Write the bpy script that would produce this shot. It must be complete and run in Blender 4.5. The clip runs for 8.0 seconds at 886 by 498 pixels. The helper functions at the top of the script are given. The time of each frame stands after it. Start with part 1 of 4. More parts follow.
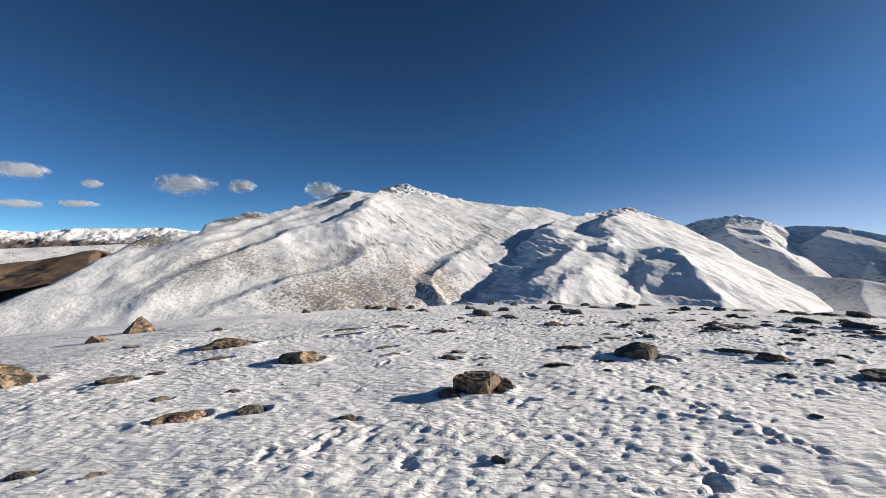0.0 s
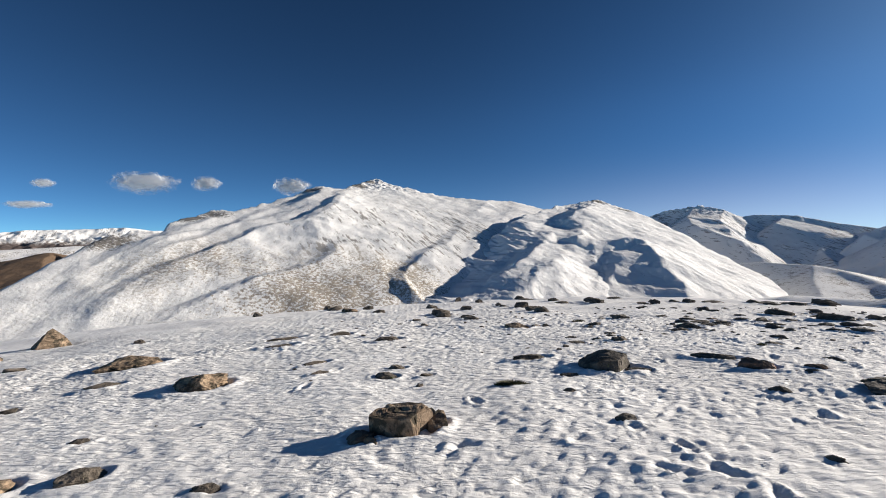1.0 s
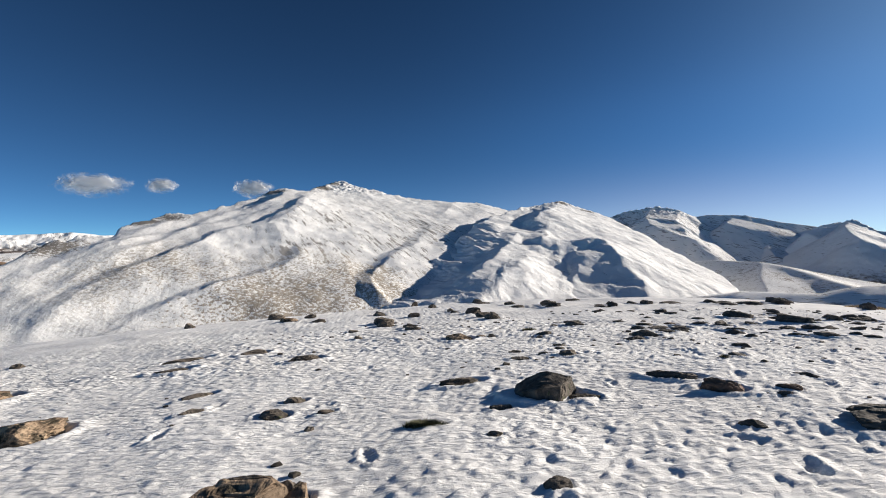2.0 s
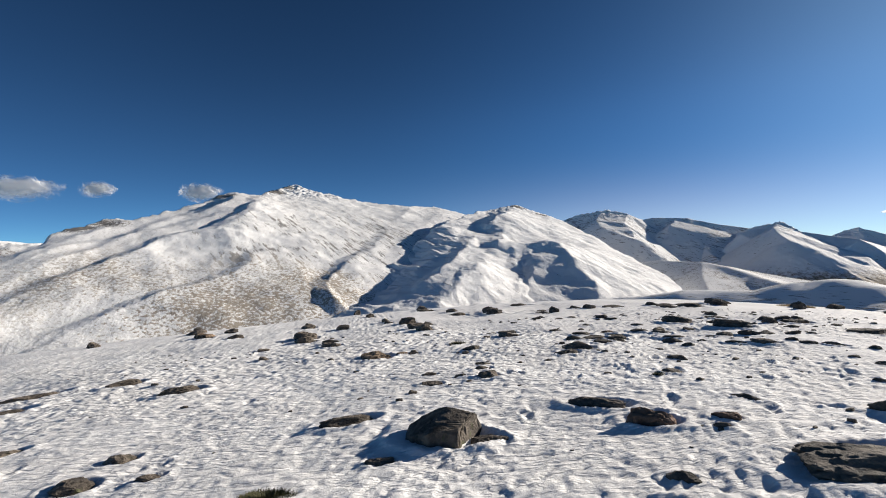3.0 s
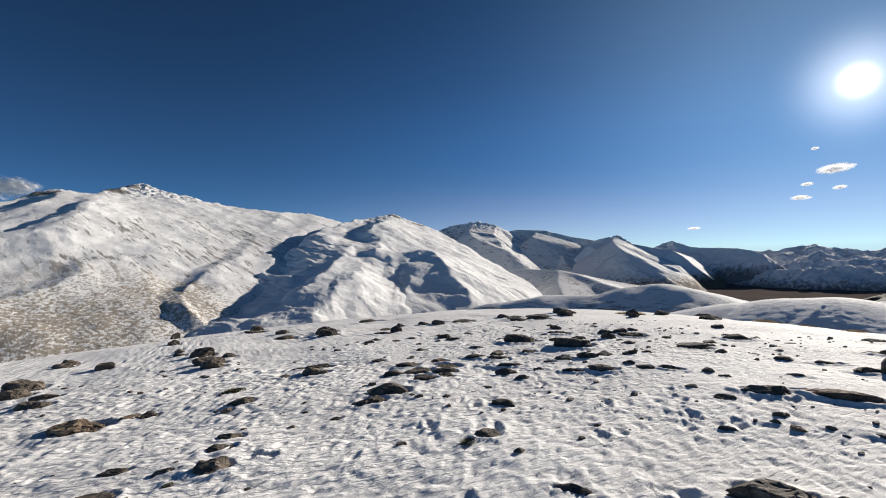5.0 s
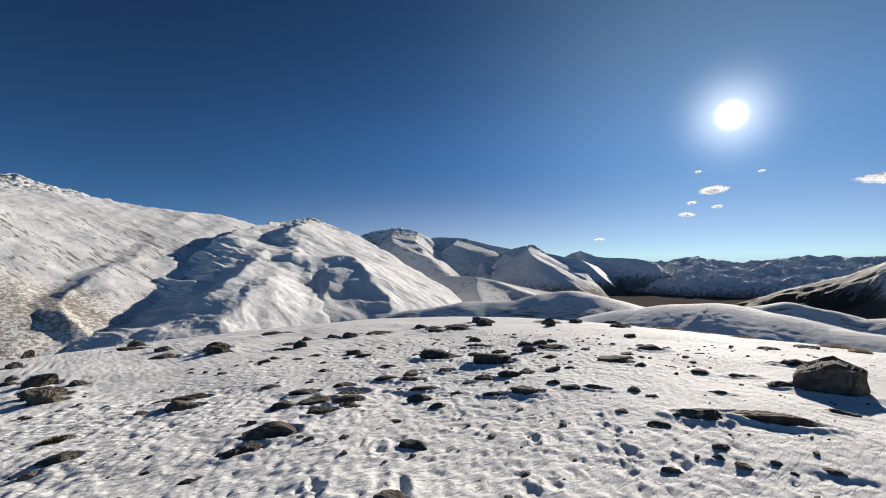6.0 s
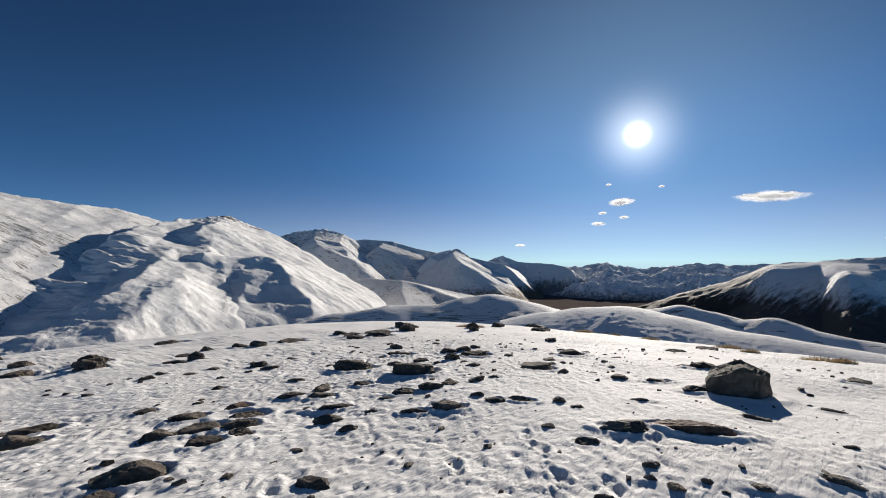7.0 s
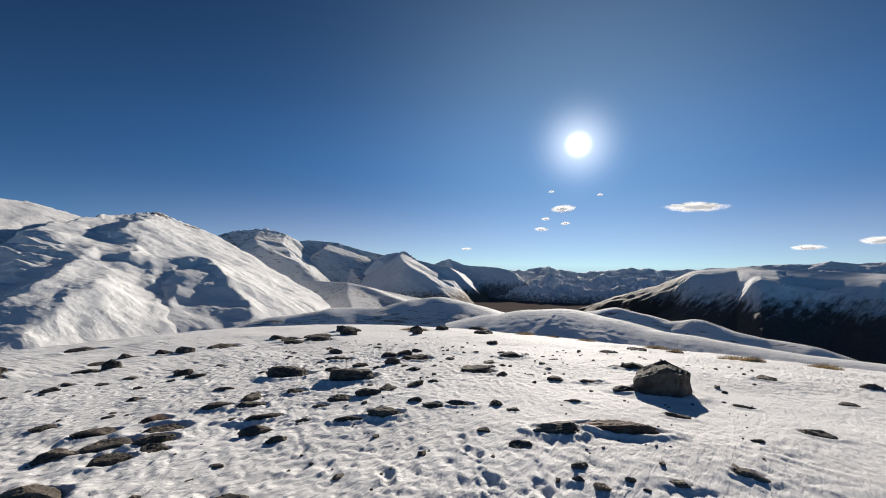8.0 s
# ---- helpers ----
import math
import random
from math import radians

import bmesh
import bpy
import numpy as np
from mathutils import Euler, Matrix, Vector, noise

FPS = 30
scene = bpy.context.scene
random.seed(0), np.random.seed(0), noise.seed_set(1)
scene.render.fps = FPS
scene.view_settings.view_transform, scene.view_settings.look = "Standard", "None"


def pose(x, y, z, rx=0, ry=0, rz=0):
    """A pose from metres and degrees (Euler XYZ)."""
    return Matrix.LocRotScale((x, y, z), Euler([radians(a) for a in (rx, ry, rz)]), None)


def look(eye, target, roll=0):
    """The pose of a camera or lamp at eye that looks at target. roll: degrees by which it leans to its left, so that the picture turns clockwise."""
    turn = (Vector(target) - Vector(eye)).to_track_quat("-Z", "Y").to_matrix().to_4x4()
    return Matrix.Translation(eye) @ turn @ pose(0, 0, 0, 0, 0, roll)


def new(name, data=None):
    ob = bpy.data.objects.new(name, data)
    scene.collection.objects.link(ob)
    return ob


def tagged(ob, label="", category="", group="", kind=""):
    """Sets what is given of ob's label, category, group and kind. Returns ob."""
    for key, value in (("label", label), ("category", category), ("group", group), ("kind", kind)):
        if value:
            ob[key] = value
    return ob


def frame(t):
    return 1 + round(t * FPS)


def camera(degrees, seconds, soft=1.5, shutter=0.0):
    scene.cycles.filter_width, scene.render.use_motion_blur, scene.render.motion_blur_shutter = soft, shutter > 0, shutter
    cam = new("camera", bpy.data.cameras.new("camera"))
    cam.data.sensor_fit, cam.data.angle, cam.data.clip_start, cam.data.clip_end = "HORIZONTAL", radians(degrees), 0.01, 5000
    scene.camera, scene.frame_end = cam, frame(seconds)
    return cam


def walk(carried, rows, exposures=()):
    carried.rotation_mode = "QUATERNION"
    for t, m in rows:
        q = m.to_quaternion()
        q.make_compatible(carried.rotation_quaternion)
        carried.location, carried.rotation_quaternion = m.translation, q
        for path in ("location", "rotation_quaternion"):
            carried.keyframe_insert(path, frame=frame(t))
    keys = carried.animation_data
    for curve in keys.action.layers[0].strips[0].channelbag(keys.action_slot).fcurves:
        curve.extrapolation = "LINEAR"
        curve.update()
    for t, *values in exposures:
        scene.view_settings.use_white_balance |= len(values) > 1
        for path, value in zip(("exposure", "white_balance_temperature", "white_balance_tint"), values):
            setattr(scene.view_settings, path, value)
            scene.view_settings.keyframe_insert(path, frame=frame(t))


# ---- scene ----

# ================= camera and walk =================
cam = camera(90.35, 8.0, 1.0)
# seconds, x, y, z, and the turn in degrees
ROWS = [
    (0.0, 0.0, -0.0, 1.6, 90.3, -0.4, 0.008),
    (0.5, 0.275, 0.574, 1.616, 89.935, 0.384, -1.683),
    (1.0, 0.563, 1.188, 1.619, 89.625, 0.793, -3.508),
    (2.5, 1.793, 2.762, 1.607, 89.968, 1.78, -10.299),
    (3.0, 2.255, 3.158, 1.616, 90.143, 2.124, -13.236),
    (3.5, 2.73, 3.534, 1.628, 90.035, 2.328, -17.022),
    (4.0, 3.217, 3.93, 1.597, 90.267, 2.348, -21.4),
    (5.5, 4.416, 5.002, 1.602, 90.991, 1.492, -33.717),
    (6.0, 4.696, 5.346, 1.608, 91.306, 1.04, -39.259),
    (6.5, 4.949, 5.547, 1.591, 91.479, 0.682, -43.809),
    (7.0, 5.13, 5.706, 1.593, 91.623, 0.207, -48.897),
    (7.5, 5.236, 5.74, 1.598, 91.764, -0.078, -52.55),
    (8.0, 5.246, 5.678, 1.601, 91.986, -0.432, -55.781),
]
walk(cam, [(t, pose(x, y, z, rx, ry, rz)) for t, x, y, z, rx, ry, rz in ROWS], [(0.0, 0.90), (2.5, 0.87), (4.0, 0.80), (5.5, 0.67), (8.0, 0.62)])
GROUND = [-0.0724, -0.425, -0.1319, -0.0386, -0.0425, 0.0959, 0.0063, -0.3807, 0.0917, -0.032]

# ================= world, sun, exposure =================
SUN_AZ, SUN_EL = 72.9, 14.8      # degrees to the right of +y, and above the horizon
SUN_DIR = Vector((math.sin(radians(SUN_AZ)) * math.cos(radians(SUN_EL)), math.cos(radians(SUN_AZ)) * math.cos(radians(SUN_EL)), math.sin(radians(SUN_EL))))

world = bpy.data.worlds.new("sky")
scene.world = world
world.use_nodes = True
wn, wl = world.node_tree.nodes, world.node_tree.links
wn.clear()
sky = wn.new("ShaderNodeTexSky")
sky.sky_type = "NISHITA"
sky.sun_disc = False
sky.sun_elevation = radians(SUN_EL)
sky.sun_rotation = radians(SUN_AZ)
sky.altitude = 4200
sky.air_density = 0.65
sky.dust_density = 0.0
sky.ozone_density = 2.6
# thin, dry mountain air: a deeper blue overhead than the model gives
dim = wn.new("ShaderNodeVectorMath")
dim.operation = "SCALE"
dim.inputs["Scale"].default_value = 0.125
wl.new(sky.outputs["Color"], dim.inputs[0])
deep = wn.new("ShaderNodeGamma")
deep.inputs["Gamma"].default_value = 1.30
wl.new(dim.outputs[0], deep.inputs["Color"])
grey = wn.new("ShaderNodeRGBToBW")
wl.new(dim.outputs[0], grey.inputs[0])
depth = wn.new("ShaderNodeMath")
depth.operation = "POWER"
depth.inputs[1].default_value = 0.15
wl.new(grey.outputs[0], depth.inputs[0])
deeper = wn.new("ShaderNodeVectorMath")
deeper.operation = "SCALE"
wl.new(deep.outputs["Color"], deeper.inputs[0])
wl.new(depth.outputs[0], deeper.inputs["Scale"])
hue = wn.new("ShaderNodeVectorMath")
hue.operation = "MULTIPLY"
hue.inputs[1].default_value = (0.76, 1.03, 0.95)
wl.new(deeper.outputs[0], hue.inputs[0])
# the sun's own disc and the bright air close round it
way = wn.new("ShaderNodeTexCoord")
toward = wn.new("ShaderNodeVectorMath")
toward.operation = "DOT_PRODUCT"
toward.inputs[1].default_value = SUN_DIR
wl.new(way.outputs["Generated"], toward.inputs[0])


def falloff(power, amount):
    p = wn.new("ShaderNodeMath")
    p.operation = "POWER"
    wl.new(toward.outputs["Value"], p.inputs[0])
    p.inputs[1].default_value = power
    q = wn.new("ShaderNodeMath")
    q.operation = "MULTIPLY"
    wl.new(p.outputs[0], q.inputs[0])
    q.inputs[1].default_value = amount
    return q.outputs[0]


glow = wn.new("ShaderNodeMath")
glow.operation = "ADD"
wl.new(falloff(10000.0, 5.0), glow.inputs[0])
wl.new(falloff(600.0, 0.5), glow.inputs[1])
haze = wn.new("ShaderNodeVectorMath")
haze.operation = "SCALE"
haze.inputs[0].default_value = (0.68, 1.0, 1.2)
wl.new(falloff(14.0, 0.125), haze.inputs["Scale"])
wide = wn.new("ShaderNodeVectorMath")
wide.operation = "ADD"
wl.new(glow.outputs[0], wide.inputs[0])
wl.new(haze.outputs[0], wide.inputs[1])
# clear air is darkest well away from the sun
side = wn.new("ShaderNodeMapRange")
side.interpolation_type = "SMOOTHSTEP"
side.inputs["From Min"].default_value = -0.1
side.inputs["From Max"].default_value = 0.5
side.inputs["To Min"].default_value = 1.0
side.inputs["To Max"].default_value = 0.82
wl.new(toward.outputs["Value"], side.inputs["Value"])
clear = wn.new("ShaderNodeVectorMath")
clear.operation = "SCALE"
wl.new(hue.outputs[0], clear.inputs[0])
wl.new(side.outputs[0], clear.inputs["Scale"])
height = wn.new("ShaderNodeSeparateXYZ")
wl.new(way.outputs["Generated"], height.inputs[0])
level = wn.new("ShaderNodeMapRange")
level.interpolation_type = "SMOOTHSTEP"
level.inputs["From Min"].default_value = 0.0
level.inputs["From Max"].default_value = 0.3
level.inputs["To Min"].default_value = 0.66
level.inputs["To Max"].default_value = 0.0
wl.new(height.outputs["Z"], level.inputs["Value"])
facing = wn.new("ShaderNodeMapRange")
facing.interpolation_type = "SMOOTHSTEP"
facing.inputs["From Min"].default_value = 0.1
facing.inputs["From Max"].default_value = 0.9
facing.inputs["To Min"].default_value = 0.3
wl.new(toward.outputs["Value"], facing.inputs["Value"])
dusk = wn.new("ShaderNodeMath")
dusk.operation = "MULTIPLY"
wl.new(level.outputs[0], dusk.inputs[0])
wl.new(facing.outputs[0], dusk.inputs[1])
kept = wn.new("ShaderNodeMath")
kept.operation = "SUBTRACT"
kept.inputs[0].default_value = 1.0
wl.new(dusk.outputs[0], kept.inputs[1])
even = wn.new("ShaderNodeVectorMath")
even.operation = "SCALE"
wl.new(clear.outputs[0], even.inputs[0])
wl.new(kept.outputs[0], even.inputs["Scale"])
total = wn.new("ShaderNodeVectorMath")
total.operation = "ADD"
pale = wn.new("ShaderNodeVectorMath")
pale.operation = "SCALE"
pale.inputs[0].default_value = (0.68, 0.56, 0.62)
low_air = wn.new("ShaderNodeMath")
low_air.operation = "POWER"
low_air.inputs[1].default_value = 3.0
wl.new(dusk.outputs[0], low_air.inputs[0])
wl.new(low_air.outputs[0], pale.inputs["Scale"])
dusty = wn.new("ShaderNodeVectorMath")
dusty.operation = "ADD"
wl.new(even.outputs[0], dusty.inputs[0])
wl.new(pale.outputs[0], dusty.inputs[1])
wl.new(dusty.outputs[0], total.inputs[0])
wl.new(wide.outputs[0], total.inputs[1])
back = wn.new("ShaderNodeBackground")
back.inputs["Strength"].default_value = 0.82
wl.new(total.outputs[0], back.inputs["Color"])
out = wn.new("ShaderNodeOutputWorld")
wl.new(back.outputs[0], out.inputs["Surface"])

sun_data = bpy.data.lights.new("sun", "SUN")
sun_data.energy = 4.35
sun_data.angle = radians(0.53)
sun_data.color = (1.0, 0.915, 0.81)
sun = new("sun", sun_data)
sun.matrix_world = look(SUN_DIR * 100, (0, 0, 0))
tagged(sun, "low winter sun", "sun", kind="structure")


# ================= noise =================
def lattice(x, y, seed):
    """Gradient noise in about -1..1 for arrays."""
    table = np.random.RandomState(seed).permutation(512)
    table = np.concatenate([table, table])
    angle = np.random.RandomState(seed + 1).rand(512) * 2 * np.pi
    gx, gy = np.cos(angle), np.sin(angle)
    xi, yi = np.floor(x).astype(int), np.floor(y).astype(int)
    u, v = x - xi, y - yi
    su, sv = u * u * u * (u * (u * 6 - 15) + 10), v * v * v * (v * (v * 6 - 15) + 10)

    def corner(i, j):
        h = table[table[(xi + i) & 511] + ((yi + j) & 511)]
        return gx[h] * (u - i) + gy[h] * (v - j)
    low = corner(0, 0) * (1 - su) + corner(1, 0) * su
    high = corner(0, 1) * (1 - su) + corner(1, 1) * su
    return (low * (1 - sv) + high * sv) * 1.5


def fbm(x, y, octaves, seed, gain=0.5):
    total, size = 0.0, 1.0
    for i in range(octaves):
        total = total + size * lattice(x * 2.03 ** i + 17.3 * i, y * 2.03 ** i - 9.1 * i, seed + 7 * i)
        size *= gain
    return total


def ridged(x, y, octaves, seed, gain=0.5):
    total, size = 0.0, 1.0
    for i in range(octaves):
        total = total + size * (1 - 2 * np.abs(lattice(x * 2.1 ** i + 5.7 * i, y * 2.1 ** i + 3.3 * i, seed + 11 * i)))
        size *= gain
    return total


def smooth_step(x, a, b):
    t = np.clip((x - a) / (b - a), 0, 1)
    return t * t * (3 - 2 * t)


# ================= materials =================
def node_material(name):
    m = bpy.data.materials.new(name)
    m.use_nodes = True
    nodes, links = m.node_tree.nodes, m.node_tree.links
    return m, nodes, links, nodes["Principled BSDF"]


def noise_node(nodes, links, coord, scale, detail=4.0, rough=0.55, distort=0.0):
    n = nodes.new("ShaderNodeTexNoise")
    n.inputs["Scale"].default_value = scale
    n.inputs["Detail"].default_value = detail
    n.inputs["Roughness"].default_value = rough
    n.inputs["Distortion"].default_value = distort
    links.new(coord, n.inputs["Vector"])
    return n.outputs["Fac"]


def remap(nodes, links, value, a, b, c=0.0, d=1.0):
    n = nodes.new("ShaderNodeMapRange")
    for key, v in (("From Min", a), ("From Max", b), ("To Min", c), ("To Max", d)):
        n.inputs[key].default_value = v
    n.interpolation_type = "SMOOTHSTEP"
    links.new(value, n.inputs["Value"])
    return n.outputs["Result"]


def blend(nodes, links, fac, a, b):
    n = nodes.new("ShaderNodeMix")
    n.data_type = "RGBA"
    links.new(fac, n.inputs["Factor"])
    for key, v in (("A", a), ("B", b)):
        sockets = [s for s in n.inputs if s.name == key and s.type == "RGBA"]
        if isinstance(v, tuple):
            sockets[0].default_value = (*v, 1)
        else:
            links.new(v, sockets[0])
    return [s for s in n.outputs if s.type == "RGBA"][0]


def arithmetic(nodes, links, op, a, b):
    n = nodes.new("ShaderNodeMath")
    n.operation = op
    for i, v in enumerate((a, b)):
        if isinstance(v, (int, float)):
            n.inputs[i].default_value = v
        else:
            links.new(v, n.inputs[i])
    return n.outputs[0]


def bump_node(nodes, links, height, strength, distance, under=None):
    n = nodes.new("ShaderNodeBump")
    n.inputs["Strength"].default_value = strength
    n.inputs["Distance"].default_value = distance
    links.new(height, n.inputs["Height"])
    if under is not None:
        links.new(under, n.inputs["Normal"])
    return n.outputs["Normal"]


SNOW = (0.90, 0.895, 0.885)


def snow_ground_material():
    m, nodes, links, shader = node_material("crusted_snow")
    coord = nodes.new("ShaderNodeTexCoord").outputs["Object"]
    grain = noise_node(nodes, links, coord, 180.0, 3.0)
    crust = noise_node(nodes, links, coord, 26.0, 2.0, 0.5)
    broad = noise_node(nodes, links, coord, 0.55, 4.0)
    earth = noise_node(nodes, links, coord, 3.1, 6.0, 0.7)
    clean = blend(nodes, links, remap(nodes, links, broad, 0.35, 0.65), (0.855, 0.845, 0.83), (0.90, 0.895, 0.885))
    # thin places where frozen soil and gravel come through
    thin = arithmetic(nodes, links, "MULTIPLY", remap(nodes, links, earth, 0.67, 0.75), remap(nodes, links, broad, 0.5, 0.62))
    soil = blend(nodes, links, crust, (0.10, 0.075, 0.05), (0.24, 0.19, 0.14))
    # the snow gives out far below, on the valley floor
    parts = nodes.new("ShaderNodeSeparateXYZ")
    links.new(coord, parts.inputs[0])
    wander = noise_node(nodes, links, coord, 0.004, 5.0, 0.6)
    low = remap(nodes, links, arithmetic(nodes, links, "ADD", parts.outputs["Z"], arithmetic(nodes, links, "MULTIPLY", wander, 60.0)), -140.0, -90.0, 1.0, 0.0)
    soil = blend(nodes, links, low, soil, blend(nodes, links, wander, (0.07, 0.06, 0.055), (0.20, 0.17, 0.155)))
    links.new(blend(nodes, links, arithmetic(nodes, links, "MAXIMUM", thin, low), clean, soil), shader.inputs["Base Color"])
    shader.inputs["Roughness"].default_value = 0.78
    links.new(arithmetic(nodes, links, "MULTIPLY", arithmetic(nodes, links, "SUBTRACT", 1.0, low), 0.04), shader.inputs["Specular IOR Level"])
    pocks = nodes.new("ShaderNodeMapping")
    pocks.inputs["Rotation"].default_value = (0, 0, radians(-30))
    pocks.inputs["Scale"].default_value = (0.5, 1.5, 1.0)
    links.new(coord, pocks.inputs["Vector"])
    pitted = noise_node(nodes, links, pocks.outputs[0], 11.0, 2.0, 0.5, 0.2)
    glaze = remap(nodes, links, noise_node(nodes, links, coord, 0.35, 3.0), 0.42, 0.58, 0.6, 1.0)
    away = nodes.new("ShaderNodeVectorMath")
    away.operation = "DISTANCE"
    away.inputs[1].default_value = (12.3, 6.2, 0.0)
    links.new(coord, away.inputs[0])
    glaze = arithmetic(nodes, links, "MULTIPLY", glaze, remap(nodes, links, away.outputs["Value"], 1.5, 5.5, 0.35, 1.0))
    n0 = bump_node(nodes, links, arithmetic(nodes, links, "MULTIPLY", remap(nodes, links, pitted, 0.34, 0.62), glaze), 0.65, 0.02)
    n1 = bump_node(nodes, links, arithmetic(nodes, links, "MULTIPLY", crust, glaze), 0.6, 0.012, n0)
    links.new(bump_node(nodes, links, grain, 0.7, 0.005, n1), shader.inputs["Normal"])
    return m


def mountain_material(name, rock_a, rock_b, bare_low, bare_high, line=None, soft=40.0, grain=0.02, patches=(), swept_rock=((0.17, 0.13, 0.085), (0.40, 0.33, 0.24)), steep=(0.60, 0.80), streak=1.0, drifted=1.0, stony_round=None, speckle=0.0, fall=None):
    """Snow over rock. bare: how steep and how patchy rock shows; line: height under which the snow gives out; patches: place, reach and strength of wind-swept areas."""
    m, nodes, links, shader = node_material(name)
    coord = nodes.new("ShaderNodeTexCoord").outputs["Object"]
    parts = nodes.new("ShaderNodeSeparateXYZ")
    links.new(coord, parts.inputs[0])
    normal = nodes.new("ShaderNodeSeparateXYZ")
    links.new(nodes.new("ShaderNodeTexCoord").outputs["Normal"], normal.inputs[0])
    fine = noise_node(nodes, links, coord, grain * 3, 6.0, 0.7)
    wide = noise_node(nodes, links, coord, grain * 0.16, 5.0, 0.6, 0.6)
    mid = noise_node(nodes, links, coord, grain * 0.7, 6.0, 0.65)
    rock = blend(nodes, links, fine, rock_a, rock_b)
    # rock shows on steep ground, broken up by noise
    slope = remap(nodes, links, normal.outputs["Z"], steep[0], steep[1], 1.0, 0.0)
    both = arithmetic(nodes, links, "ADD", slope, arithmetic(nodes, links, "MULTIPLY", arithmetic(nodes, links, "SUBTRACT", mid, 0.5), 2.2 * streak))
    bare = remap(nodes, links, arithmetic(nodes, links, "ADD", both, arithmetic(nodes, links, "MULTIPLY", arithmetic(nodes, links, "SUBTRACT", wide, 0.5), 1.4)), bare_low, bare_high)
    if line is not None:
        tall = nodes.new("ShaderNodeMapping")
        if fall is None:
            tall.inputs["Scale"].default_value = (1.0, 1.0, 0.25)
        else:
            # snow lies in runnels that all slant one way down the face
            tall.vector_type = "TEXTURE"
            tall.inputs["Rotation"].default_value = (0, 0, radians(90 - fall))
            tall.inputs["Scale"].default_value = (4.0, 1.0, 3.0)
        links.new(coord, tall.inputs["Vector"])
        runnels = noise_node(nodes, links, tall.outputs[0], grain * 1.6, 6.0, 0.65)
        wobble = arithmetic(nodes, links, "MULTIPLY", arithmetic(nodes, links, "SUBTRACT", runnels, 0.5), 5.0 * soft)
        height = arithmetic(nodes, links, "ADD", parts.outputs["Z"], wobble)
        low = remap(nodes, links, height, line - soft, line + soft, 1.0, 0.0)
        bare = arithmetic(nodes, links, "MAXIMUM", bare, low)
    # dark stony streaks that follow the fall of the slope
    lines = nodes.new("ShaderNodeMapping")
    lines.vector_type = "TEXTURE"
    lines.inputs["Rotation"].default_value = (0, 0, radians(24.5))
    lines.inputs["Scale"].default_value = (1.0, 6.0, 8.0)
    links.new(coord, lines.inputs["Vector"])
    thin = noise_node(nodes, links, lines.outputs[0], grain * 4.5, 5.0, 0.65, 0.3)
    stony = remap(nodes, links, arithmetic(nodes, links, "ADD", thin, arithmetic(nodes, links, "MULTIPLY", wide, 0.5 * streak)), 0.81, 0.87)
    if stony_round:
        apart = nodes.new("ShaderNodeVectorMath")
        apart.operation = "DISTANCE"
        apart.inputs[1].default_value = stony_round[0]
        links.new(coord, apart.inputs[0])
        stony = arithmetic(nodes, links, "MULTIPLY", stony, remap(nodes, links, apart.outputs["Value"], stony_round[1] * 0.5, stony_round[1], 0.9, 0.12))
    bare = arithmetic(nodes, links, "MAXIMUM", bare, arithmetic(nodes, links, "MULTIPLY", stony, 0.8 if streak > 0.5 else 0.0))
    for (px, py, pz), reach, amount in patches:
        away = nodes.new("ShaderNodeVectorMath")
        away.operation = "DISTANCE"
        away.inputs[1].default_value = (px, py, pz)
        links.new(coord, away.inputs[0])
        near = remap(nodes, links, away.outputs["Value"], reach * 0.05, reach, amount, 0.0)
        speck = noise_node(nodes, links, coord, grain * 7, 5.0, 0.7)
        swept = remap(nodes, links, arithmetic(nodes, links, "ADD", arithmetic(nodes, links, "MULTIPLY", near, 0.27), arithmetic(nodes, links, "ADD", arithmetic(nodes, links, "MULTIPLY", speck, 1.3), arithmetic(nodes, links, "MULTIPLY", wide, 0.5))), 0.98, 1.10)
        swept = arithmetic(nodes, links, "MULTIPLY", swept, remap(nodes, links, near, 0.02, 0.3))
        bare = arithmetic(nodes, links, "MAXIMUM", bare, arithmetic(nodes, links, "MULTIPLY", swept, 0.85))
        if reach > 150:
            rock = blend(nodes, links, remap(nodes, links, near, 0.0, 0.15), rock, blend(nodes, links, fine, *swept_rock))
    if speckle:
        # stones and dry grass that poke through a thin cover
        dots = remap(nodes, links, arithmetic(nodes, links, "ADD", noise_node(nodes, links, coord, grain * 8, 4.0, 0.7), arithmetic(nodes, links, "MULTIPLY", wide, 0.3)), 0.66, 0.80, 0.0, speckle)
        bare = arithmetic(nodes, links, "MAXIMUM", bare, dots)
    links.new(blend(nodes, links, bare, SNOW, rock), shader.inputs["Base Color"])
    shader.inputs["Roughness"].default_value = 0.78
    shader.inputs["Specular IOR Level"].default_value = 0.04
    # snow drifted in long streaks by the wind
    turned = nodes.new("ShaderNodeMapping")
    turned.vector_type = "TEXTURE"
    turned.inputs["Rotation"].default_value = (0, 0, radians(20))
    turned.inputs["Scale"].default_value = (1.0, 4.5, 6.0)
    links.new(coord, turned.inputs["Vector"])
    drift = noise_node(nodes, links, turned.outputs[0], grain * 1.6, 6.0, 0.62, 0.4)
    unit = 0.02 / grain
    n1 = bump_node(nodes, links, mid, 0.12, 3.0 * unit)
    n2 = bump_node(nodes, links, drift, min(1.0, 0.35 * drifted), 4.5 * drifted * unit, n1)
    crisp = noise_node(nodes, links, coord, grain * 11, 4.0, 0.7)
    n3 = bump_node(nodes, links, fine, 0.5, 2.4 * unit, n2)
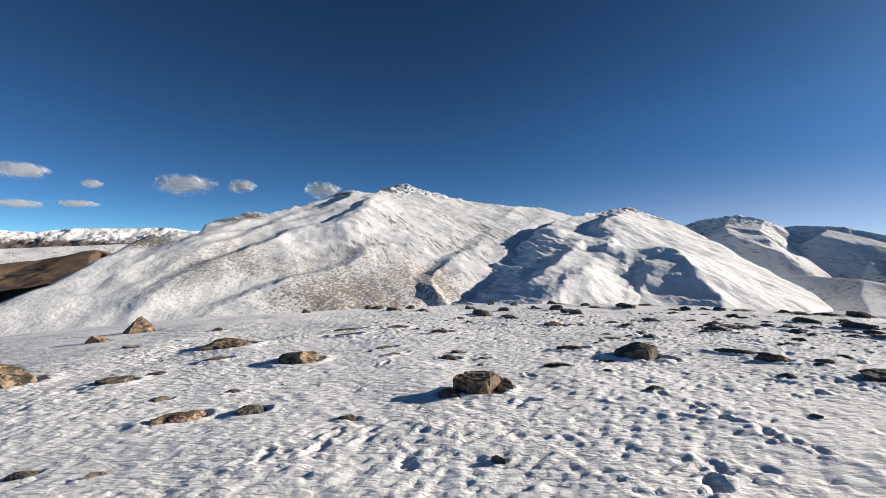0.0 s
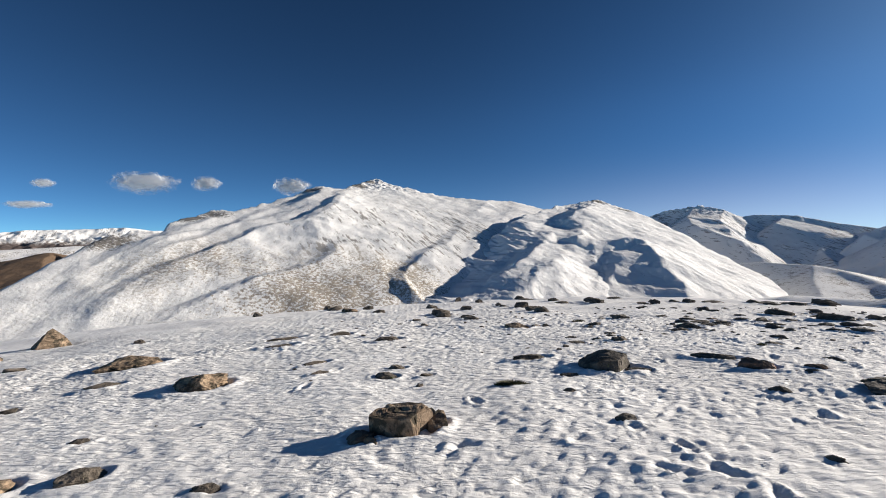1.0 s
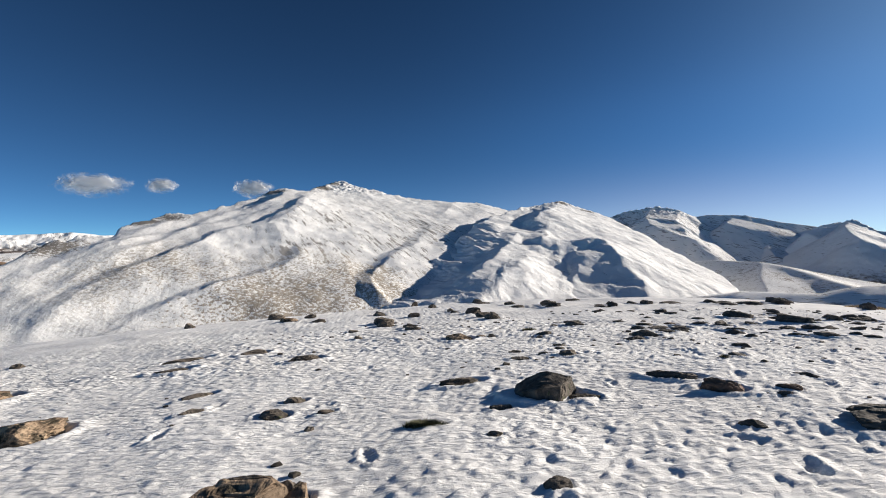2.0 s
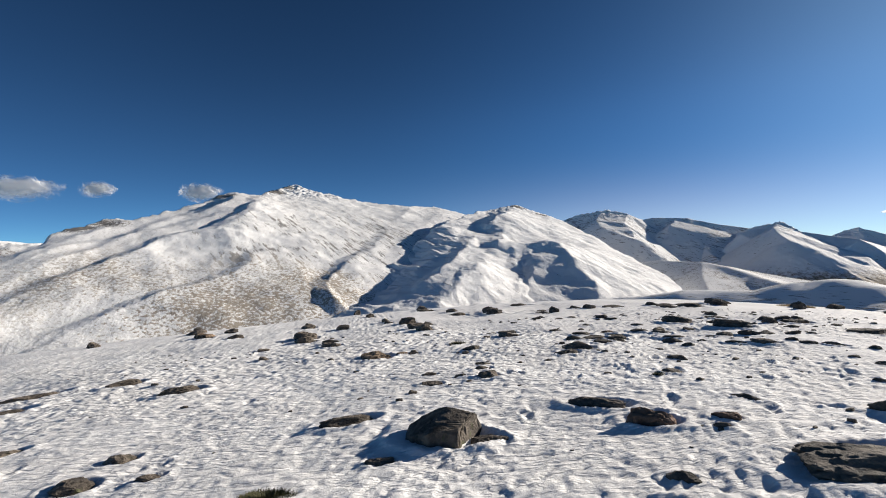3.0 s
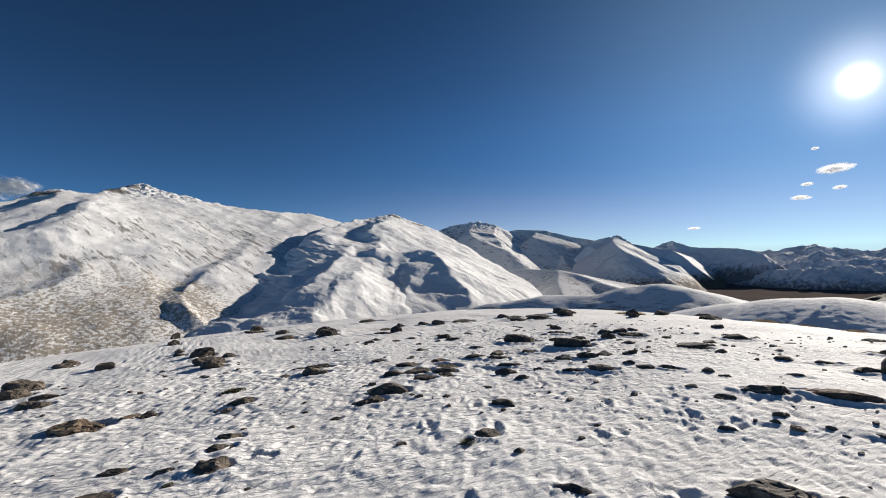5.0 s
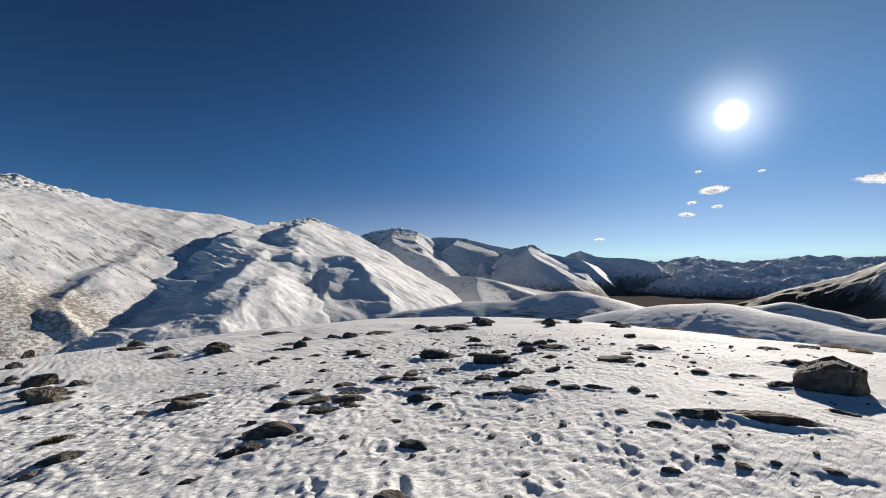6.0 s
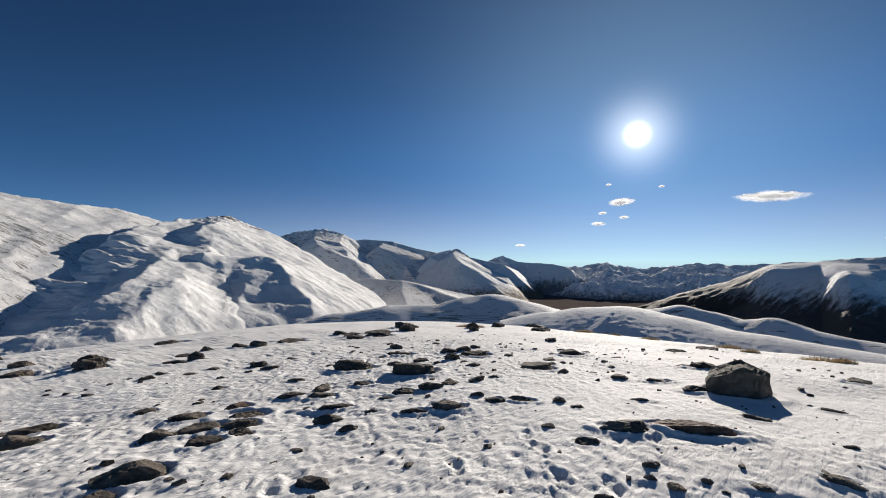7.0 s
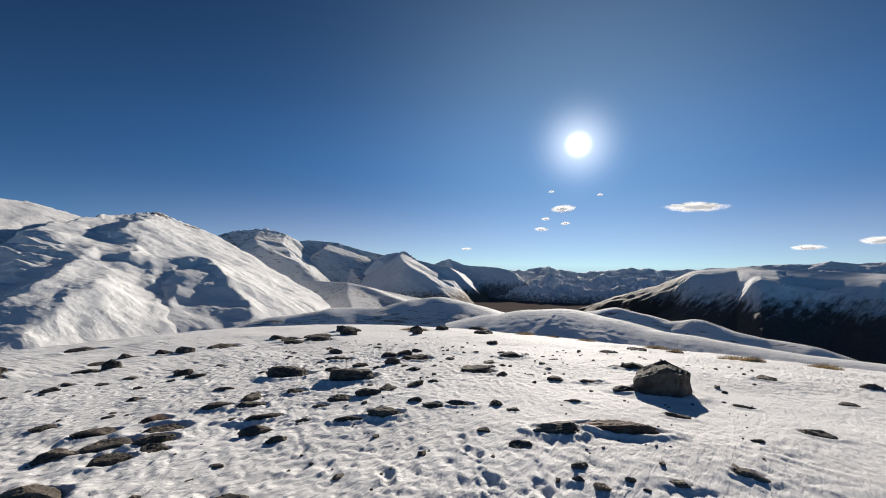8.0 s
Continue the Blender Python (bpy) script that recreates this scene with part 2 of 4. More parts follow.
    links.new(bump_node(nodes, links, crisp, 0.85, 1.6 * unit, n3), shader.inputs["Normal"])
    return m


def rock_material(name, dark, light, lichen, amount):
    m, nodes, links, shader = node_material(name)
    coord = nodes.new("ShaderNodeTexCoord").outputs["Object"]
    info = nodes.new("ShaderNodeObjectInfo")
    shift = nodes.new("ShaderNodeVectorMath")
    shift.operation = "ADD"
    links.new(coord, shift.inputs[0])
    links.new(info.outputs["Random"], shift.inputs[1])
    at = shift.outputs[0]
    broad = noise_node(nodes, links, at, 4.0, 5.0, 0.65, 0.8)
    fine = noise_node(nodes, links, at, 28.0, 6.0, 0.7)
    spots = noise_node(nodes, links, at, 7.0, 4.0, 0.6, 0.2)
    stone = blend(nodes, links, remap(nodes, links, broad, 0.35, 0.66), dark, light)
    stone = blend(nodes, links, remap(nodes, links, fine, 0.42, 0.30, 0.0, 0.7), stone, tuple(0.35 * v for v in dark))
    crust = remap(nodes, links, spots, 0.62 - amount, 0.72 - amount, 0.0, 0.8)
    links.new(blend(nodes, links, crust, stone, lichen), shader.inputs["Base Color"])
    shader.inputs["Roughness"].default_value = 0.85
    shader.inputs["Specular IOR Level"].default_value = 0.25
    n1 = bump_node(nodes, links, broad, 0.8, 0.07)
    links.new(bump_node(nodes, links, fine, 0.9, 0.016, n1), shader.inputs["Normal"])
    return m


M_SNOW = snow_ground_material()
M_ROCK_TAN = rock_material("tan_stone", (0.16, 0.115, 0.08), (0.42, 0.31, 0.21), (0.03, 0.03, 0.022), 0.125)
M_ROCK_GREY = rock_material("grey_stone", (0.09, 0.075, 0.06), (0.24, 0.20, 0.16), (0.05, 0.05, 0.03), 0.02)
M_ROCK_BROWN = rock_material("brown_stone", (0.09, 0.055, 0.04), (0.26, 0.16, 0.11), (0.05, 0.045, 0.035), 0.0)
M_ROCK_DARK = rock_material("dark_lichened_stone", (0.06, 0.052, 0.044), (0.18, 0.15, 0.12), (0.09, 0.10, 0.045), 0.0)


# ================= where the stones lie =================
TAN, GREY, DARK, BROWN = "tan", "grey", "dark", "brown"
STONES = []


def stone(x, y, wide, deep, high, turn, kind, lean=0.0):
    """Notes a stone: its middle, size in metres, turn in degrees, sort, and how far its top rises to one end."""
    STONES.append((x, y, wide, deep, high, turn, kind, lean))


stone(-10.09, 14.71, 0.92, 0.69, 0.56, 34, TAN, -1.0)
stone(-6.76, 6.74, 0.83, 0.67, 0.39, 45, TAN)
stone(27.85, 18.50, 1.14, 0.91, 0.25, -59, DARK)
stone(12.21, 6.64, 0.72, 0.56, 0.42, -82, DARK, 0.5)
stone(17.25, 18.18, 0.91, 0.73, 0.27, -45, DARK)
stone(-4.59, 9.41, 0.96, 0.77, 0.19, 26, TAN)
stone(19.42, 16.57, 0.53, 0.43, 0.29, -52, DARK)
stone(21.20, 14.53, 0.80, 0.64, 0.19, -61, DARK)
stone(15.93, 16.82, 0.58, 0.46, 0.26, -44, DARK)
stone(21.75, 16.94, 0.61, 0.49, 0.24, -55, DARK)
stone(6.24, 25.14, 0.63, 0.50, 0.23, -4, GREY)
stone(-3.33, 22.29, 0.70, 0.56, 0.20, 20, GREY)
stone(-4.38, 26.24, 0.51, 0.41, 0.26, 19, DARK)
stone(10.06, 12.14, 0.69, 0.55, 0.19, -37, DARK)
stone(10.39, 10.96, 0.68, 0.54, 0.19, -44, DARK)
stone(3.09, 28.18, 0.39, 0.31, 0.32, 4, DARK)
stone(-9.45, 12.05, 0.51, 0.41, 0.24, 38, TAN)
stone(7.19, 17.05, 0.53, 0.42, 0.22, -21, DARK)
stone(-6.99, 22.56, 0.44, 0.35, 0.26, 23, GREY)
stone(10.13, 21.84, 0.92, 0.74, 0.12, -17, DARK)
stone(3.10, 7.01, 0.68, 0.42, 0.21, -18, DARK, 0.9)
stone(-2.42, 7.42, 0.64, 0.52, 0.19, 18, TAN)
stone(1.32, 15.12, 0.55, 0.45, 0.20, 11, GREY)
stone(7.49, 18.30, 0.57, 0.46, 0.19, -12, DARK)
stone(0.41, 5.14, 0.53, 0.32, 0.21, -8, TAN, 0.08)
stone(0.73, 5.21, 0.20, 0.23, 0.14, 20, TAN, 0.3)
stone(0.14, 4.94, 0.11, 0.19, 0.06, 40, TAN)
stone(4.11, 16.02, 0.49, 0.39, 0.21, 3, GREY)
stone(7.30, 17.68, 0.58, 0.47, 0.17, -16, GREY)
stone(-2.07, 18.78, 0.62, 0.49, 0.15, 13, TAN)
stone(13.87, 15.95, 0.76, 0.61, 0.12, -40, DARK)
stone(14.87, 17.12, 0.85, 0.68, 0.11, -41, DARK)
stone(4.21, 14.61, 0.57, 0.44, 0.17, -4, GREY)
stone(4.27, 14.06, 0.45, 0.35, 0.20, -13, GREY)
stone(18.08, 15.52, 0.35, 0.28, 0.25, -53, DARK)
stone(1.37, 14.42, 0.48, 0.38, 0.18, 1, GREY)
stone(5.86, 22.30, 0.72, 0.57, 0.11, -8, GREY)
stone(6.47, 19.78, 0.53, 0.42, 0.14, -7, GREY)
stone(13.93, 17.86, 0.53, 0.42, 0.14, -35, DARK)
stone(10.01, 6.75, 0.73, 0.27, 0.10, -77, BROWN)
stone(1.15, 19.22, 0.41, 0.33, 0.17, 8, GREY)
stone(13.20, 16.10, 0.55, 0.44, 0.13, -37, DARK)
stone(7.38, 5.78, 0.30, 0.24, 0.09, -67, DARK)
stone(10.72, 17.06, 0.42, 0.33, 0.16, -26, DARK)
stone(11.75, 17.19, 0.72, 0.51, 0.09, -29, DARK)
stone(13.64, 16.76, 0.65, 0.52, 0.10, -39, DARK)
stone(12.80, 11.49, 0.64, 0.45, 0.10, -52, DARK)
stone(1.18, 18.45, 0.47, 0.37, 0.13, 2, GREY)
stone(14.42, 10.04, 0.54, 0.44, 0.11, -65, DARK)
stone(12.15, 9.63, 0.57, 0.44, 0.11, -60, GREY)
stone(-0.81, 17.27, 0.46, 0.37, 0.13, 9, GREY)
stone(-1.47, 19.63, 0.42, 0.33, 0.15, 17, GREY)
stone(8.81, 15.96, 0.31, 0.25, 0.19, -28, DARK)
stone(6.17, 18.05, 0.62, 0.50, 0.10, -11, GREY)
stone(14.24, 7.44, 0.46, 0.37, 0.12, -79, DARK)
stone(7.18, 6.09, 0.48, 0.30, 0.12, -62, GREY)
stone(2.84, 11.08, 0.54, 0.40, 0.12, 6, TAN)
stone(12.11, 17.84, 0.66, 0.53, 0.08, -32, DARK)
stone(3.35, 20.83, 0.33, 0.26, 0.16, 5, DARK)
stone(11.86, 12.83, 0.59, 0.40, 0.09, -43, DARK)
stone(4.96, 6.65, 0.41, 0.22, 0.12, -32, BROWN)
stone(5.90, 9.78, 0.28, 0.22, 0.08, -25, DARK)
stone(4.80, 7.25, 0.56, 0.28, 0.08, -34, DARK)
stone(2.27, 16.52, 0.37, 0.30, 0.13, 5, GREY)
stone(9.74, 17.83, 0.35, 0.28, 0.13, -20, DARK)
stone(12.88, 12.32, 0.44, 0.35, 0.11, -49, GREY)
stone(9.65, 7.26, 0.45, 0.26, 0.10, -70, GREY)
stone(0.67, 5.30, 0.30, 0.21, 0.14, -2, GREY, -0.3)
stone(12.23, 11.72, 0.32, 0.26, 0.14, -49, DARK)
stone(11.90, 11.37, 0.31, 0.25, 0.14, -49, DARK)
stone(6.18, 10.02, 0.50, 0.30, 0.12, -17, GREY)
stone(-2.38, 11.16, 0.76, 0.27, 0.06, 25, GREY)
stone(18.51, 8.15, 0.51, 0.41, 0.08, -79, DARK)
stone(-2.75, 4.60, 0.49, 0.27, 0.09, 30, TAN)
stone(-0.07, 10.19, 0.55, 0.32, 0.08, 13, GREY)
stone(8.42, 15.96, 0.47, 0.37, 0.08, -27, DARK)
stone(5.69, 11.96, 0.40, 0.32, 0.10, -16, GREY)
stone(7.00, 10.85, 0.47, 0.24, 0.08, -19, GREY)
stone(1.97, 13.51, 0.38, 0.30, 0.10, 9, GREY)
stone(-4.77, 6.43, 0.46, 0.36, 0.09, 36, GREY)
# no slab: a flat piece added for dark soil in the boulder's melt hole
stone(3.46, 6.80, 0.32, 0.25, 0.05, -23, DARK)
stone(7.57, 10.99, 0.48, 0.34, 0.08, -31, DARK)
stone(0.06, 5.02, 0.23, 0.25, 0.11, 7, DARK)
stone(2.01, 12.89, 0.38, 0.29, 0.10, -2, GREY)
stone(17.02, 8.56, 0.51, 0.37, 0.07, -76, GREY)
stone(10.43, 17.52, 0.38, 0.30, 0.10, -24, DARK)
stone(16.59, 11.67, 0.31, 0.25, 0.11, -60, DARK)
stone(5.88, 12.52, 0.42, 0.30, 0.08, -9, DARK)
stone(7.35, 10.64, 0.36, 0.27, 0.09, -23, DARK)
stone(3.62, 17.50, 0.22, 0.18, 0.15, -1, GREY)
stone(-1.16, 11.18, 0.47, 0.32, 0.07, 18, GREY)
stone(4.61, 15.45, 0.33, 0.26, 0.09, 1, DARK)
stone(-6.69, 13.19, 0.29, 0.23, 0.11, 27, GREY)
stone(14.94, 4.01, 0.28, 0.22, 0.11, -100, GREY)
stone(9.14, 9.12, 0.40, 0.20, 0.07, -49, GREY)
stone(7.10, 11.42, 0.39, 0.23, 0.07, -18, DARK)
stone(12.02, 7.11, 0.30, 0.24, 0.09, -78, DARK)
stone(-2.21, 10.27, 0.57, 0.26, 0.05, 12, GREY)
stone(2.27, 7.78, 0.53, 0.21, 0.07, 4, DARK)
stone(5.82, 5.42, 1.15, 0.50, 0.15, -12, DARK)
stone(9.37, 10.14, 0.29, 0.23, 0.08, -43, DARK)
stone(3.65, 16.73, 0.26, 0.20, 0.09, 5, DARK)
stone(-4.01, 7.88, 0.45, 0.24, 0.05, 26, GREY)
stone(8.38, 10.34, 0.42, 0.16, 0.05, -34, DARK)
stone(-2.05, 4.74, 0.32, 0.22, 0.07, 23, GREY)
stone(4.13, 8.78, 0.27, 0.22, 0.08, -22, GREY)
stone(4.51, 10.82, 0.30, 0.24, 0.07, -9, DARK)
stone(7.66, 11.38, 0.29, 0.23, 0.07, -23, BROWN)
stone(8.59, 10.96, 0.38, 0.19, 0.06, -32, DARK)
stone(-7.06, 9.99, 0.33, 0.27, 0.06, 35, GREY)
stone(9.94, 8.63, 0.37, 0.16, 0.05, -58, DARK)
stone(8.98, 17.26, 0.37, 0.29, 0.05, -18, DARK)
stone(0.25, 7.72, 0.27, 0.21, 0.07, 16, GREY)
stone(7.22, 10.32, 0.22, 0.17, 0.09, -32, DARK)
stone(8.34, 11.27, 0.35, 0.17, 0.05, -29, DARK)
stone(12.37, 8.27, 0.26, 0.21, 0.07, -70, GREY)
stone(14.65, 5.38, 0.33, 0.25, 0.05, -92, GREY)
stone(5.60, 6.46, 0.23, 0.15, 0.07, -43, BROWN)
stone(6.87, 10.36, 0.34, 0.20, 0.05, -29, DARK)
stone(0.75, 12.28, 0.21, 0.17, 0.09, 5, GREY)
stone(12.48, 7.70, 0.35, 0.19, 0.05, -74, DARK)
stone(0.12, 7.23, 0.31, 0.24, 0.06, -1, DARK)
stone(8.81, 9.36, 0.32, 0.15, 0.05, -44, DARK)
stone(3.51, 11.14, 0.20, 0.16, 0.09, 0, DARK)
stone(5.57, 12.68, 0.29, 0.21, 0.06, -7, DARK)
stone(11.13, 5.06, 0.29, 0.19, 0.06, -96, GREY)
stone(0.55, 13.54, 0.25, 0.20, 0.07, 17, GREY)
stone(9.69, 8.84, 0.25, 0.18, 0.06, -55, DARK)
stone(5.74, 9.76, 0.23, 0.17, 0.07, -13, DARK)
stone(-1.05, 8.32, 0.38, 0.15, 0.04, 26, GREY)
stone(3.29, 11.22, 0.26, 0.21, 0.06, 2, TAN)
stone(4.20, 9.22, 0.25, 0.15, 0.05, -8, DARK)
stone(9.38, 11.03, 0.24, 0.19, 0.05, -38, DARK)
stone(7.77, 14.71, 0.20, 0.16, 0.06, -16, GREY)
stone(14.13, 7.75, 0.25, 0.20, 0.05, -77, DARK)
stone(9.48, 5.64, 0.24, 0.13, 0.05, -91, GREY)
stone(-3.37, 5.28, 0.23, 0.19, 0.05, 32, GREY)
stone(10.94, 6.31, 0.26, 0.15, 0.05, -84, GREY)
stone(6.85, 12.13, 0.24, 0.17, 0.05, -14, DARK)
stone(10.24, 8.25, 0.16, 0.13, 0.07, -63, DARK)
stone(4.31, 9.52, 0.23, 0.15, 0.05, -9, GREY)
stone(9.08, 7.40, 0.23, 0.12, 0.05, -66, GREY)
stone(7.95, 12.66, 0.19, 0.16, 0.05, -21, DARK)
stone(4.48, 5.72, 0.21, 0.12, 0.05, -42, DARK)
stone(9.03, 10.12, 0.19, 0.15, 0.05, -40, DARK)
stone(-0.85, 7.61, 0.25, 0.14, 0.04, 27, GREY)
stone(3.36, 8.76, 0.27, 0.14, 0.04, -15, GREY)
stone(6.33, 7.98, 0.23, 0.18, 0.04, -41, DARK)
stone(3.42, 9.20, 0.22, 0.13, 0.04, 1, DARK)
stone(6.22, 6.84, 0.25, 0.08, 0.04, -46, DARK)
stone(12.08, 5.68, 0.24, 0.13, 0.04, -90, DARK)
stone(2.51, 6.73, 0.23, 0.11, 0.04, -12, DARK)
stone(-4.52, 6.91, 0.24, 0.16, 0.04, 33, DARK)
stone(10.92, 7.50, 0.24, 0.09, 0.04, -72, GREY)
stone(13.07, 4.54, 0.22, 0.15, 0.04, -98, DARK)
stone(5.40, 6.32, 0.16, 0.09, 0.05, -42, DARK)
stone(0.68, 7.20, 0.21, 0.11, 0.04, 12, GREY)
stone(0.43, 3.31, 0.12, 0.09, 0.07, -8, DARK)
stone(8.54, 9.83, 0.21, 0.10, 0.04, -38, DARK)
stone(8.11, 14.35, 0.21, 0.16, 0.04, -18, DARK)
stone(2.44, 5.06, 0.18, 0.14, 0.04, -26, DARK)
stone(-3.26, 3.43, 0.20, 0.11, 0.04, 42, DARK)
stone(9.04, 6.09, 0.16, 0.10, 0.04, -84, DARK)
stone(2.25, 6.00, 0.18, 0.08, 0.04, -10, GREY)
stone(-2.61, 5.50, 0.21, 0.09, 0.04, 25, DARK)
stone(4.33, 10.58, 0.14, 0.11, 0.05, 5, GREY)
stone(8.66, 6.56, 0.13, 0.10, 0.05, -76, TAN)
stone(-0.93, 4.35, 0.19, 0.08, 0.04, 11, DARK)
stone(5.35, 9.46, 0.15, 0.10, 0.04, -9, DARK)
stone(3.80, 8.94, 0.19, 0.07, 0.04, -4, DARK)
stone(5.25, 12.14, 0.17, 0.13, 0.04, -5, DARK)
stone(8.19, 6.90, 0.16, 0.05, 0.04, -66, DARK)
stone(10.13, 7.97, 0.16, 0.10, 0.04, -65, DARK)
stone(-2.63, 3.35, 0.16, 0.06, 0.04, 37, GREY)
stone(9.29, 7.91, 0.14, 0.09, 0.04, -61, DARK)
stone(10.46, 5.57, 0.13, 0.09, 0.04, -91, DARK)
stone(3.45, 4.06, 0.13, 0.07, 0.04, -40, DARK)
stone(8.90, 6.81, 0.11, 0.07, 0.04, -73, DARK)
stone(8.68, 6.74, 0.10, 0.06, 0.04, -73, DARK)
stone(3.05, 8.46, 0.11, 0.07, 0.04, 6, GREY)
stone(8.90, 6.41, 0.09, 0.06, 0.04, -79, DARK)
stone(6.48, 6.05, 0.07, 0.05, 0.04, -57, DARK)


# boot prints: middle, heading in degrees
PRINTS = [(2.41, 4.79, 20), (2.58, 4.40, 5), (2.60, 4.0, -15), (2.71, 3.66, 10), (2.85, 3.38, -20), (-1.03, 3.62, 30), (-0.96, 3.92, 20), (-0.26, 3.3, -10),
          (1.79, 2.84, 15), (1.93, 3.11, 0), (7.95, 8.03, 40), (8.74, 7.73, 30), (7.96, 7.13, 50), (8.34, 7.31, 35), (8.41, 6.94, 60), (7.35, 7.37, 45)]
PRINTS += [(9.51, 6.94, 60), (6.04, 8.53, 20), (9.98, 6.98, 80), (7.14, 7.42, 30), (8.94, 7.96, 60), (4.01, 7.27, 10), (6.53, 8.14, 25), (6.19, 6.52, 40), (5.54, 7.07, 30)]


# ================= ground =================
def ground_height(x, y):
    """The summit's smooth form: a cubic over the walk, which runs out into even falling slopes."""
    x, y = np.asarray(x, float), np.asarray(y, float)
    dx, dy = x - 6.0, y - 8.0
    d = np.hypot(dx, dy) + 1e-9

    def cubic(u, v):
        u, v = u / 10, v / 10
        k, total = 0, 0.0
        for i in range(4):
            for j in range(4 - i):
                total = total + GROUND[k] * u ** i * v ** j
                k += 1
        return total
    reach = 26.0
    s = np.minimum(d, reach) / d
    z = cubic(dx * s, dy * s)
    s2 = np.minimum(d, reach - 1) / d
    fall = np.clip(z - cubic(dx * s2, dy * s2), -0.5, -0.16)
    fall = -0.22 + (fall + 0.22) * np.exp(-np.maximum(d - reach, 0) / 60)
    z = z + fall * np.maximum(d - reach, 0)
    return np.maximum(z, -275 + 0 * z)


def snow_relief(x, y):
    """Wind crust, pits and ripples of the old snow."""
    warp = 0.12 * lattice(x * 1.7, y * 1.7, 31)
    along = 0.86 * x + 0.5 * y + warp
    across = -0.5 * x + 0.86 * y + warp
    soft = fbm(x * 0.35, y * 0.35, 3, 5) * 0.05
    waves = ridged(along * 3.2, across * 6.0, 3, 41, 0.6) * 0.007
    pits = lattice(along * 5.0, across * 12.0, 51)
    pits = -smooth_step(pits, 0.05, 0.6) * 0.010
    lumps = fbm(along * 7.0, across * 10.0, 2, 61, 0.8) * 0.009
    holes = lattice(x * 2.3, y * 2.3, 81)
    holes = -smooth_step(holes, 0.5, 0.75) * 0.010
    where = smooth_step(fbm(x * 0.22, y * 0.22, 3, 71), -0.35, 0.3) * 0.5 + 0.62
    where = where * (1 - 0.6 * np.exp(-((x - 12.3) ** 2 + (y - 6.2) ** 2) / 9.0))      # glazed by the sun
    fade = np.exp(-np.maximum(np.hypot(x - 6, y - 8) - 25, 0) / 25)
    return soft + (waves + pits + lumps + holes) * where * fade


def mesh_from_grid(name, x, y, z, material, smooth=True):
    rows, cols = x.shape
    verts = np.stack([x, y, z], -1).reshape(-1, 3)
    i = np.arange(rows * cols).reshape(rows, cols)
    quads = np.stack([i[:-1, :-1], i[:-1, 1:], i[1:, 1:], i[1:, :-1]], -1).reshape(-1, 4)
    me = bpy.data.meshes.new(name)
    me.vertices.add(len(verts))
    me.vertices.foreach_set("co", verts.astype(np.float32).ravel())
    me.loops.add(quads.size)
    me.loops.foreach_set("vertex_index", quads.astype(np.int32).ravel())
    me.polygons.add(len(quads))
    me.polygons.foreach_set("loop_start", (np.arange(len(quads)) * 4).astype(np.int32))
    me.polygons.foreach_set("use_smooth", np.full(len(quads), smooth))
    me.materials.append(material)
    me.update(calc_edges=True)
    return new(name, me)


def spread(lo, hi, step, far_lo, far_hi, grow):
    """Even lines from lo to hi, then wider and wider ones out to both far ends."""
    mid = np.arange(lo, hi, step)
    out_hi, v, s = [], mid[-1], step
    while v < far_hi:
        s *= grow
        v += s
        out_hi.append(v)
    out_lo, v, s = [], mid[0], step
    while v > far_lo:
        s *= grow
        v -= s
        out_lo.append(v)
    return np.array(out_lo[::-1] + list(mid) + out_hi)


def press(x, y, z):
    """Snow banked and melted round the stones, and trodden in by boots."""
    xs, ys = x[0], y[:, 0]

    def window(cx, cy, r):
        i0, i1 = np.searchsorted(xs, [cx - r, cx + r])
        j0, j1 = np.searchsorted(ys, [cy - r, cy + r])
        return slice(j0, j1), slice(i0, i1)
    sx, sy = math.sin(radians(SUN_AZ)), math.cos(radians(SUN_AZ))
    for cx, cy, wide, deep, high, turn, kind, lean in STONES:
        win = window(cx, cy, wide * 1.6)
        dx, dy = x[win] - cx, y[win] - cy
        c, s = math.cos(radians(turn)), math.sin(radians(turn))
        e = np.hypot((c * dx + s * dy) / (wide / 2), (-s * dx + c * dy) / (deep / 2))
        sunny = np.clip((dx * sx + dy * sy) / (np.hypot(dx, dy) + 1e-6), -1, 1)
        size = min(wide, 0.7)
        z[win] += size * (0.05 * np.exp(-((e - 1.45) / 0.35) ** 2) - 0.10 * np.exp(-((e - 1.05) / 0.22) ** 2) * np.maximum(sunny, 0))
    chance = random.Random(8)
    trodden = [(chance.uniform(-2.2, 4.6), chance.uniform(2.0, 8.0), chance.uniform(0, 180)) for _ in range(16)]
    trodden += [(chance.uniform(4.0, 9.5), chance.uniform(6.2, 10.0), chance.uniform(0, 180)) for _ in range(5)]
    for cx, cy, turn in PRINTS + trodden:
        win = window(cx, cy, 0.4)
        dx, dy = x[win] - cx, y[win] - cy
        c, s = math.cos(radians(turn)), math.sin(radians(turn))
        u, v = (s * dx + c * dy) / 0.15, (c * dx - s * dy) / 0.062
        e = np.sqrt(u * u + v * v) + 0.55 * lattice(x[win] * 9, y[win] * 9, 12)
        z[win] += -0.019 * (1 - smooth_step(e, 0.3, 1.25)) + 0.012 * np.exp(-((e - 1.3) / 0.25) ** 2)
    return z


gx, gy = np.meshgrid(spread(-6.5, 14.5, 0.026, -4900, 4900, 1.045), spread(2.0, 13.0, 0.026, -4900, 4900, 1.045))
ground = mesh_from_grid("ground", gx, gy, press(gx, gy, ground_height(gx, gy) + snow_relief(gx, gy)), M_SNOW)
tagged(ground, "crusted wind-pitted snow on a rounded summit", "snow", kind="structure")


